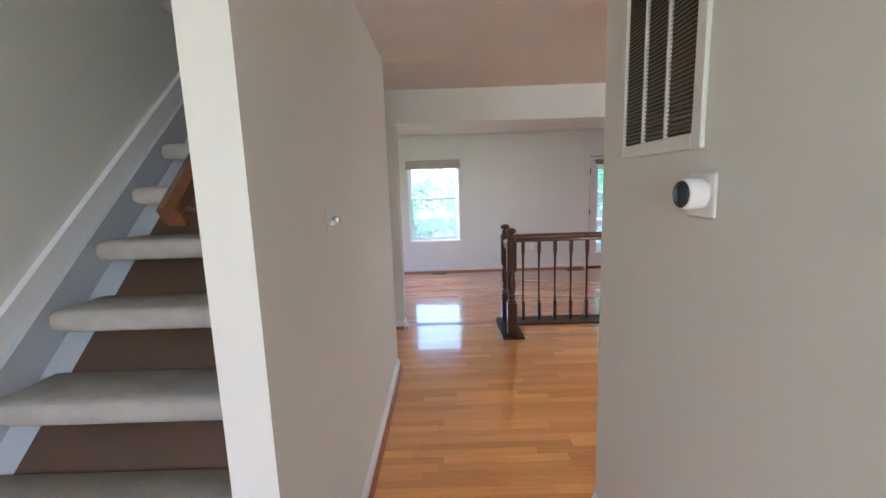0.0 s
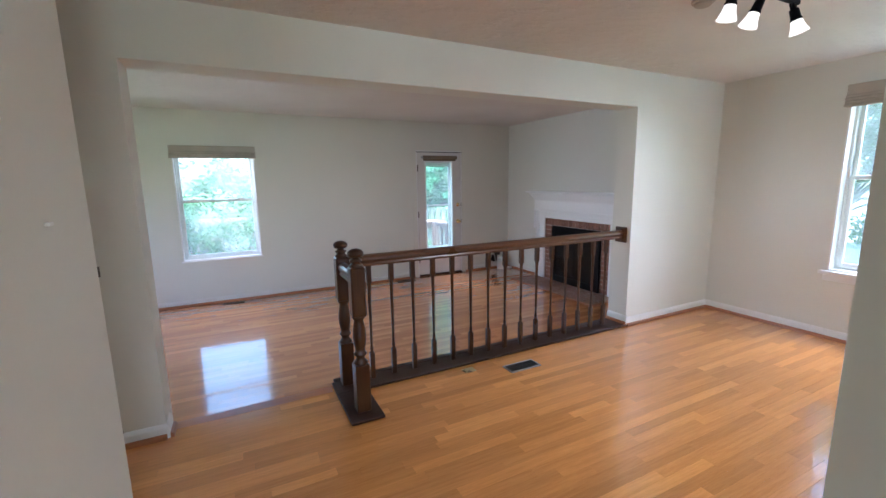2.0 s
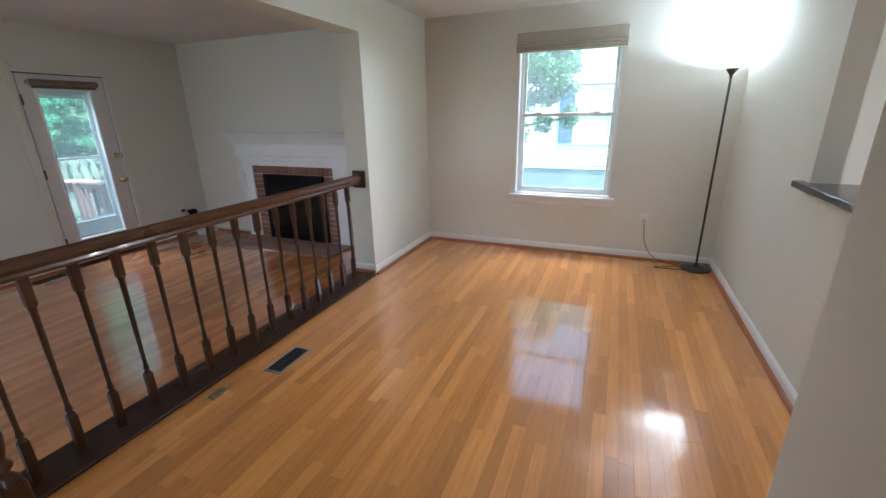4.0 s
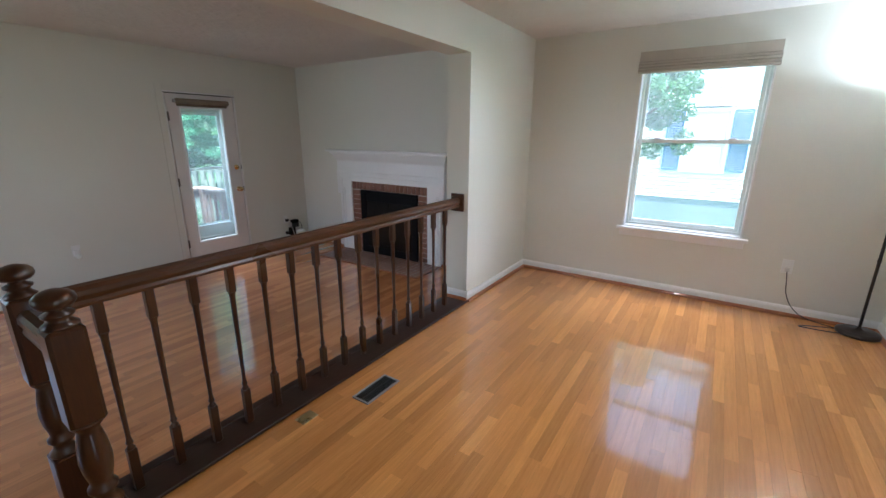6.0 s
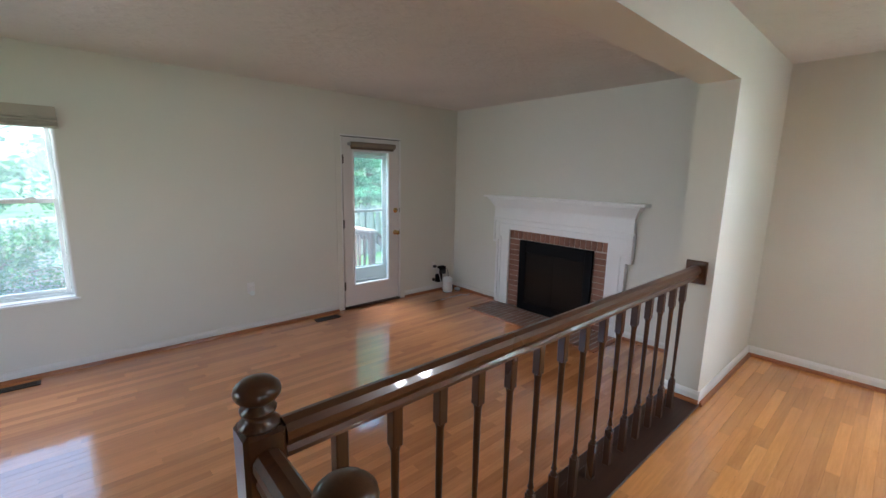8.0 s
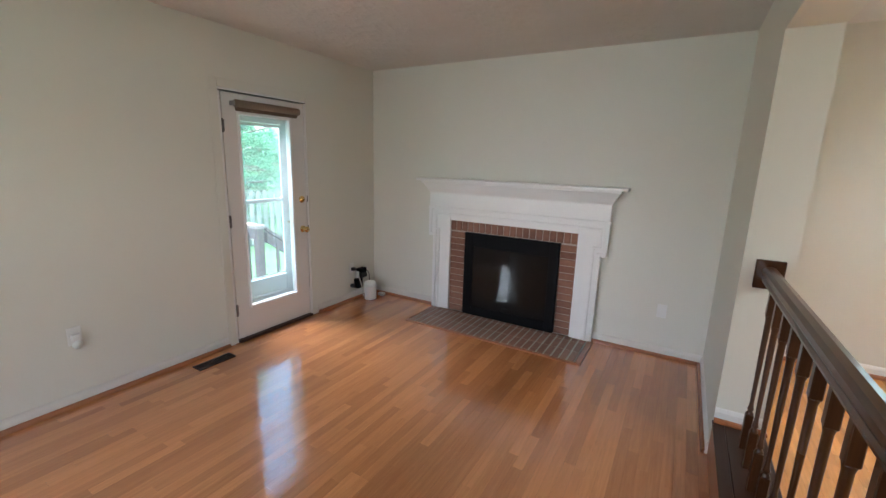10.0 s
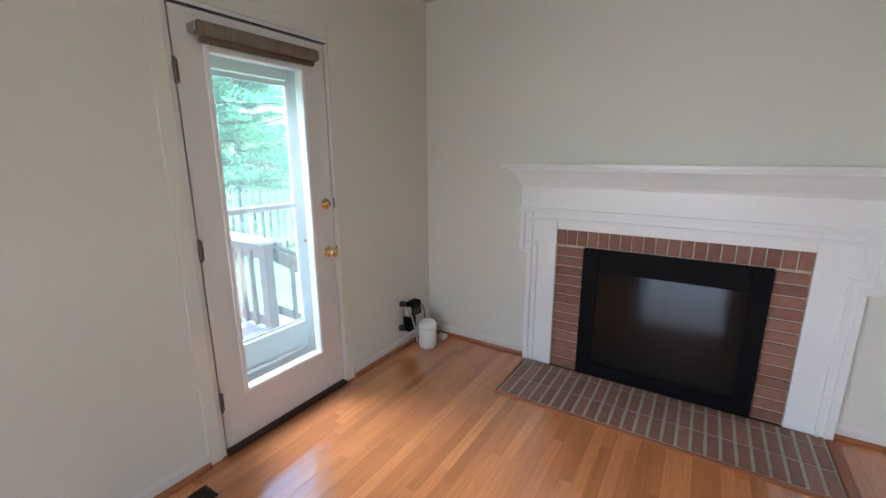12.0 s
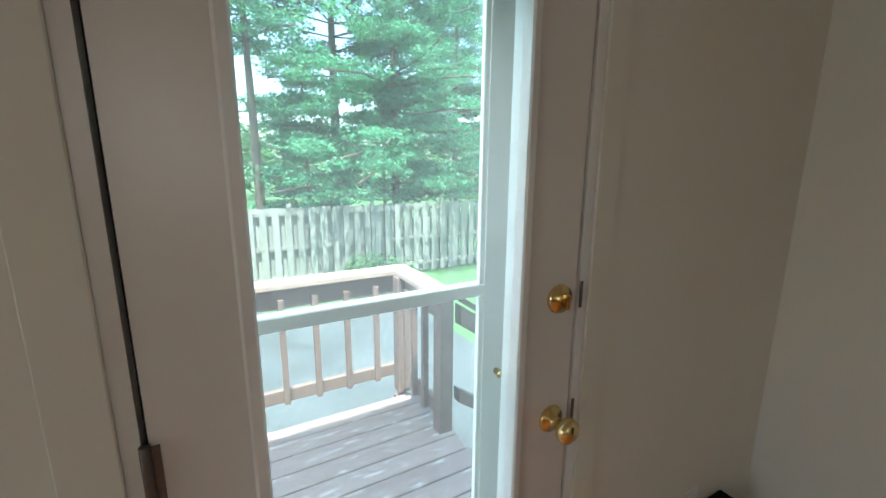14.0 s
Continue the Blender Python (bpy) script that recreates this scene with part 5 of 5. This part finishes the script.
# ---- trees ----
def leaf_cloud(pads, size, per, seed, droop=0.2):
    """Many small leaves or needle tufts in uneven pads: (centre, (rx, ry, rz)). Each leaf is a bent strip of two triangles."""
    rng = np.random.default_rng(seed)
    V = []
    for (cx, cy, cz), (rx, ry, rz), n in pads:
        m = int(n * per)
        u = rng.normal(size=(m, 3))
        u /= np.linalg.norm(u, axis=1)[:, None]
        r = rng.uniform(0.25, 1, m)[:, None] ** 0.5
        c = np.array([cx, cy, cz]) + u * r * np.array([rx, ry, rz])
        d = rng.normal(size=(m, 3)) * np.array([1, 1, 0.45])
        d[:, 2] -= droop
        d /= np.linalg.norm(d, axis=1)[:, None]
        w = np.cross(d, rng.normal(size=(m, 3)))
        w /= np.linalg.norm(w, axis=1)[:, None]
        s = size * rng.uniform(0.6, 1.4, m)[:, None]
        V.append(np.stack([c - d * s, c + w * s * 0.38, c + d * s, c - w * s * 0.38], 1))
    V = np.concatenate(V).reshape(-1, 3)
    n = len(V) // 4
    F = np.arange(n * 4).reshape(n, 4)
    me = bpy.data.meshes.new("crown")
    me.from_pydata(V.tolist(), [], F.tolist())
    return me


def pine(x, y, zb, height, r0, seed, first_limb, label):
    rng = random.Random(seed)
    o = thing("pine_tree", (x, y, zb), label, "tree", "pine trees")
    bm = bmesh.new()
    lean = (rng.uniform(-0.2, 0.2), rng.uniform(-0.2, 0.2))
    n = 10
    pts = [(x + lean[0] * (i / n) ** 2, y + lean[1] * (i / n) ** 2, zb + height * i / n) for i in range(n + 1)]
    rings = []
    for i, p in enumerate(pts):
        r = r0 * (1 - 0.85 * i / n) + (0.06 if i == 0 else 0)
        rings.append([bm.verts.new((p[0] + r * math.cos(2 * math.pi * k / 9), p[1] + r * math.sin(2 * math.pi * k / 9), p[2])) for k in range(9)])
    for a, b in zip(rings, rings[1:]):
        for i in range(9):
            bm.faces.new((a[i], a[(i + 1) % 9], b[(i + 1) % 9], b[i]))
    bm.faces.new(rings[-1])
    part("trunk", bm, M_BARK, o, "straight brown pine trunk", True)
    limbs = bmesh.new()
    pads = []
    z = zb + first_limb
    while z < zb + height:
        f = (z - zb) / height
        reach = (1 - f) ** 0.7 * height * 0.30 + 0.4
        for k in range(rng.choice((3, 4, 4, 5))):
            a = rng.uniform(0, 2 * math.pi)
            L = reach * rng.uniform(0.55, 1.1)
            tip = (x + L * math.cos(a), y + L * math.sin(a), z + L * rng.uniform(-0.08, 0.18))
            mid = (x + 0.5 * L * math.cos(a), y + 0.5 * L * math.sin(a), z + L * 0.03)
            tube(limbs, [(x, y, z), mid, tip], 0.022 * (1.2 - f) + 0.008, 5)
            for q in range(int(3 + L * 2.2)):
                s = rng.uniform(0.35, 1.05)
                off = rng.uniform(-0.35, 0.35) * L * 0.6
                pads.append(((x + s * L * math.cos(a) - off * math.sin(a), y + s * L * math.sin(a) + off * math.cos(a), z + s * L * 0.05 + rng.uniform(-0.08, 0.12)),
                             (rng.uniform(0.25, 0.5), rng.uniform(0.25, 0.5), rng.uniform(0.09, 0.2)), 1.0))
        z += rng.uniform(0.28, 0.5)
    part("limbs", limbs, M_BARK, o)
    me = leaf_cloud(pads, 0.055, 85, seed)
    me.materials.append(M_PINE)
    me.transform(Matrix.Translation(-BASE[o]))
    c = new("crown", me)
    c.parent = o
    BASE[c] = BASE[o]
    tagged(c, "layered soft green needle crown", kind="stuff")
    return o


p1 = pine(7.5, 18.0, -1.5, 11.5, 0.14, 3, 1.9, "tall pine with layered green boughs behind the fence")
p2 = pine(6.3, 19.6, -1.5, 12.5, 0.17, 5, 3.6, "tall pine with open green boughs behind the fence")
p3 = pine(4.0, 18.2, -1.5, 9.5, 0.14, 8, 5.5, "slim pine with thin green boughs near the fence")
p4 = pine(5.2, 18.4, -1.5, 5.2, 0.07, 11, 0.9, "young bushy pine just behind the fence")
p5 = pine(7.2, 18.1, -1.5, 4.7, 0.07, 12, 0.9, "young bushy pine just behind the fence")
copy_thing(p1, Matrix.Translation((11.5, 21.5, -1.5)) @ Matrix.Rotation(2.0, 4, "Z"))
copy_thing(p2, Matrix.Translation((13.0, 24.0, -1.5)) @ Matrix.Rotation(4.0, 4, "Z"))


def broadleaf(x, y, zb, trunk_h, pads, size, per, seed, r0, label, group="garden trees"):
    o = thing("tree", (x, y, zb), label, "tree", group)
    bm = bmesh.new()
    rings = []
    for i in range(6):
        r = r0 * (1 - 0.1 * i)
        z = zb + trunk_h * i / 5
        rings.append([bm.verts.new((x + r * math.cos(k * math.pi / 4), y + r * math.sin(k * math.pi / 4), z)) for k in range(8)])
    for a, b in zip(rings, rings[1:]):
        for i in range(8):
            bm.faces.new((a[i], a[(i + 1) % 8], b[(i + 1) % 8], b[i]))
    part("trunk", bm, M_BARK, o, smooth=True)
    lm = bmesh.new()
    top = Vector((x, y, zb + trunk_h * 0.9))
    for (c, r, n) in pads[::2]:
        q = Vector(c)
        tube(lm, [top, top.lerp(q, 0.5) + Vector((0, 0, 0.15)), q], 0.02, 5)
    part("limbs", lm, M_BARK, o)
    me = leaf_cloud(pads, size, per, seed, 0.4)
    me.materials.append(M_LEAF)
    me.transform(Matrix.Translation(-BASE[o]))
    c = new("crown", me)
    c.parent = o
    BASE[c] = BASE[o]
    tagged(c, "uneven leafy green crown", kind="stuff")
    return o


def ball_pads(cx, cy, cz, rx, ry, rz, n, seed, r=(0.3, 0.6)):
    rng = random.Random(seed)
    out = []
    while len(out) < n:
        p = [rng.uniform(-1, 1) for _ in range(3)]
        if sum(v * v for v in p) < 1:
            s = rng.uniform(*r)
            out.append(((cx + p[0] * rx, cy + p[1] * ry, cz + p[2] * rz), (s, s, s * 0.7), 1.0))
    return out


broadleaf(8.8, 4.75, -1.0, 1.9, ball_pads(8.6, 4.25, 2.35, 1.1, 1.35, 1.05, 58, 21, (0.2, 0.38)) + [((8.4, 3.98, 1.05), (0.16, 0.2, 0.3), 1.0), ((8.4, 3.55, 1.2), (0.15, 0.2, 0.2), 1.0), ((8.5, 3.1, 1.3), (0.15, 0.18, 0.25), 1.0), ((8.4, 4.2, 0.6), (0.15, 0.2, 0.25), 1.0)], 0.042, 330, 22, 0.09, "leafy shade tree outside the dining window")
broadleaf(9.6, 0.9, -1.0, 1.9, ball_pads(9.4, 0.9, 3.4, 1.2, 1.0, 1.0, 22, 31, (0.2, 0.4)), 0.055, 100, 32, 0.09, "leafy tree beyond the other side of the dining window")
broadleaf(1.2, 14.2, -1.5, 1.2, ball_pads(1.3, 14.2, 0.5, 1.1, 1.0, 1.5, 40, 41), 0.06, 90, 42, 0.08, "bushy green tree seen through the living room window")
broadleaf(-1.9, 14.8, -1.5, 1.0, ball_pads(-1.9, 14.8, 0.1, 1.3, 1.0, 1.3, 40, 51), 0.06, 90, 52, 0.08, "bushy green tree at the garden edge")


for _x, _y, _s in ((-3.2, 15.7, 43), (-1.0, 15.9, 44), (0.4, 15.6, 45), (1.9, 15.9, 46)):
    broadleaf(_x, _y, -1.5, 0.7, ball_pads(_x, _y, -0.45, 1.0, 0.5, 1.0, 34, _s), 0.05, 110, _s, 0.05, "bushy green garden shrub before the fence", "garden shrubs")


def shrub(x, y, zb, rx, ry, rz, seed, label):
    o = thing("shrub", (x, y, zb), label, "shrub", "garden shrubs")
    lm = bmesh.new()
    rng = random.Random(seed)
    pads = []
    for i in range(14):
        a = rng.uniform(0, 6.28)
        q = (x + rx * 0.7 * math.cos(a), y + ry * 0.7 * math.sin(a), zb + rz * rng.uniform(0.5, 0.9))
        tube(lm, [(x, y, zb), ((x + q[0]) / 2, (y + q[1]) / 2, zb + rz * 0.4), q], 0.008, 4)
        pads.append((q, (rx * 0.45, ry * 0.45, rz * 0.3), 1.0))
    part("stems", lm, M_BARK, o)
    me = leaf_cloud(pads, 0.04, 160, seed, 0.1)
    me.materials.append(M_LEAF)
    me.transform(Matrix.Translation(-BASE[o]))
    c = new("leaves", me)
    c.parent = o
    BASE[c] = BASE[o]
    tagged(c, "small green leaves", kind="stuff")


shrub(6.0, 15.4, -1.5, 0.8, 0.5, 0.75, 61, "low green shrub before the fence")
shrub(9.6, 17.6, -1.5, 0.9, 0.6, 2.3, 62, "olive green shrub standing behind the fence corner")


# far woods
def far_woods():
    rng = random.Random(7)
    pads = []
    for i in range(300):
        x = rng.uniform(-45, 60)
        y = rng.uniform(34, 48)
        z = rng.uniform(-1.5, 4.2) * rng.uniform(0.5, 1.0)
        pads.append(((x, y, z), (rng.uniform(1, 2.4), rng.uniform(0.8, 1.6), rng.uniform(0.7, 1.6)), 1.0))
    me = leaf_cloud(pads, 0.33, 75, 70, 0.2)
    me.materials.append(M_LEAF)
    ob = new("far_woods", me)
    tagged(ob, "dense green woods beyond the gardens", "woods", kind="stuff")


far_woods()


# ---- neighbouring house ----
def neighbour():
    x = 14.0
    o = thing("neighbour_house", (x, 2.5, -1.0), "cream sided house with blue shutters across the lawn", "house")
    y0, y1 = -6.5, 10.5
    part("foundation", boxes(((x + 0.03, y0, -1.05), (x + 8, y1, -0.30))), M_FOUND, o, "blue-grey foundation")
    part("wall", wall_with_hole("x", x + 0.03, 0.2, y0, y1, -0.30, 5.6, [(2.5, 3.45, 0.5, 2.05), (-2.6, -1.65, 0.5, 2.05), (2.5, 3.45, 3.4, 4.8), (-2.6, -1.65, 3.4, 4.8)]), M_SIDING, o, "cream wall")
    sd = bmesh.new()
    z = -0.30
    while z < 5.5:
        for a, b in ((y0, -2.66), (-1.59, 2.44), (3.51, y1)) if (0.4 < z < 2.1 or 3.3 < z < 4.85) else ((y0, y1),):
            vs = [sd.verts.new(p) for p in ((x + 0.005, a, z), (x + 0.028, a, z + 0.118), (x + 0.028, b, z + 0.118), (x + 0.005, b, z), (x + 0.029, a, z), (x + 0.029, b, z))]
            sd.faces.new((vs[0], vs[1], vs[2], vs[3]))
            sd.faces.new((vs[0], vs[3], vs[5], vs[4]))
        z += 0.118
    part("lap_siding", sd, M_SIDING, o, "cream horizontal lap siding", kind="stuff")
    for a, b, z0, z1 in ((2.5, 3.45, 0.5, 2.05), (-2.6, -1.65, 0.5, 2.05), (2.5, 3.45, 3.4, 4.8), (-2.6, -1.65, 3.4, 4.8)):
        w = part("window", boxes(((x - 0.02, a - 0.07, z0 - 0.07), (x + 0.08, a, z1 + 0.07)), ((x - 0.02, b, z0 - 0.07), (x + 0.08, b + 0.07, z1 + 0.07)),
                                 ((x - 0.02, a, z0 - 0.07), (x + 0.08, b, z0)), ((x - 0.02, a, z1), (x + 0.08, b, z1 + 0.07)), ((x + 0.01, a, (z0 + z1) / 2 - 0.025), (x + 0.08, b, (z0 + z1) / 2 + 0.025))), M_ALU, o, "white framed window")
        part("pane", boxes(((x + 0.05, a, z0), (x + 0.06, b, z1))), M_DARKWIN, w, "dark reflecting panes")
        part("curtain", boxes(((x + 0.048, a + 0.005, z0 + 0.02), (x + 0.0495, a + 0.2, z1 - 0.02))), M_SHADE, w, "pale curtain")
        for c in (a - 0.08 - 0.42, b + 0.08):
            s = part("shutter", boxes(((x - 0.035, c, z0 - 0.03), (x + 0.0, c + 0.05, z1 + 0.03)), ((x - 0.035, c + 0.37, z0 - 0.03), (x + 0.0, c + 0.42, z1 + 0.03)), ((x - 0.035, c + 0.05, z0 - 0.03), (x, c + 0.37, z0 + 0.05)),
                                      ((x - 0.035, c + 0.05, z1 - 0.05), (x, c + 0.37, z1 + 0.03))), M_SHUTTER, o, "blue louvred shutter")
            lv = bmesh.new()
            z = z0 + 0.055
            while z < z1 - 0.08:
                box(lv, (x - 0.026, c + 0.05, z), (x - 0.006, c + 0.37, z + 0.03))
                z += 0.045
            part("louvres", lv, M_SHUTTER, s, kind="stuff")
    bm = bmesh.new()
    sweep(bm, [(x - 0.4, 5.55), (x + 4, 8.2), (x + 8.4, 5.55)], y0 - 0.3, y1 + 0.3, lambda s, u, v: (u, s, v))
    part("roof", bm, M_ROOF, o, "grey shingle roof")
    part("back_body", boxes(((x + 0.25, y0 + 0.01, -0.29), (x + 8, y1 - 0.01, 5.54))), M_SIDING, o)
    return o


neighbour()


# ---- floor planks (last) ----
def planks(x0, x1, y0, y1, z, parent, mat, mat_i, near, seed, skip=()):
    """Oak strips along x: those in the near rectangle are pieces, the rest one joined mesh."""
    rng = random.Random(seed)
    w = 0.0572
    shared, V, F = {}, [], []
    count = 0
    y = y0
    while y < y1 - 0.005:
        yb = min(y + w, y1)
        x = x0 - rng.uniform(0, 0.6)
        while x < x1:
            L = rng.choice((0.3, 0.42, 0.54, 0.66, 0.84, 1.02))
            a, b = max(x, x0), min(x + L, x1)
            x += L
            if b - a < 0.03:
                continue
            ok = True
            for sx0, sx1, sy0, sy1 in skip:
                if a < sx1 and b > sx0 and y < sy1 - 0.01 and yb > sy0 + 0.01:
                    if a < sx0 - 0.03:
                        b = sx0
                    elif b > sx1 + 0.03:
                        a = sx1
                    else:
                        ok = False
            if not ok or b - a < 0.02:
                continue
            g = 0.00015
            size = (round(b - a, 3), round(yb - y, 4))
            dz = rng.uniform(-0.00012, 0.00012)
            lx, ly = (b - a) / 2 - g, (yb - y) / 2 - g
            e = 0.0003
            vs = [(-lx, -ly, -0.01), (lx, -ly, -0.01), (lx, ly, -0.01), (-lx, ly, -0.01), (-lx, -ly, -e), (lx, -ly, -e), (lx, ly, -e), (-lx, ly, -e),
                  (-lx + e, -ly + e, 0), (lx - e, -ly + e, 0), (lx - e, ly - e, 0), (-lx + e, ly - e, 0)]
            fs = [(0, 1, 5, 4), (1, 2, 6, 5), (2, 3, 7, 6), (3, 0, 4, 7), (4, 5, 9, 8), (5, 6, 10, 9), (6, 7, 11, 10), (7, 4, 8, 11), (8, 9, 10, 11)]
            cx, cy = (a + b) / 2, (y + yb) / 2
            tilt = rng.uniform(-0.006, 0.006)
            if near[0] < cx < near[1] and near[2] < cy < near[3] and count < 300:
                if size not in shared:
                    me = bpy.data.meshes.new("plank")
                    me.from_pydata(vs, [], fs)
                    me.materials.append(mat)
                    shared[size] = me
                ob = new("plank", shared[size])
                ob.parent = parent
                ob.location, ob.rotation_euler = (cx, cy, z + dz), (tilt, 0, 0)
                count += 1
            else:
                k = len(V)
                V += [(vx + cx, vy + cy, vz + z + dz + vy * tilt) for vx, vy, vz in vs]
                F += [tuple(i + k for i in f) for f in fs]
        y += w
    me = bpy.data.meshes.new("joined_planks")
    me.from_pydata(V, [], F)
    me.materials.append(mat_i)
    ob = new("joined_planks", me)
    ob.parent = parent
    tagged(ob, "oak floor strips farther off", kind="stuff")


planks(-1.18, X_E, -2.0, 4.30, 0.0, floor_dining, M_OAK, M_OAK_I, (-0.25, 4.0, 1.9, 4.05), 101)
planks(X_W_LR, X_E, 4.33, Y_N, Z_LR, floor_living, M_OAKL, M_OAKL_I, (0.6, 4.3, 4.6, 7.2), 102, skip=((4.045, X_E, 5.26, 6.965),))
structure("stair_nosing", boxes(((-1.178, 4.25, -0.026), (-0.522, 4.345, 0.0015)), ((X_COL, 4.25, -0.026), (0.63, 4.345, 0.0015)), bevel=0.006), M_SHOE, "rounded oak nosing at the edge of the step")
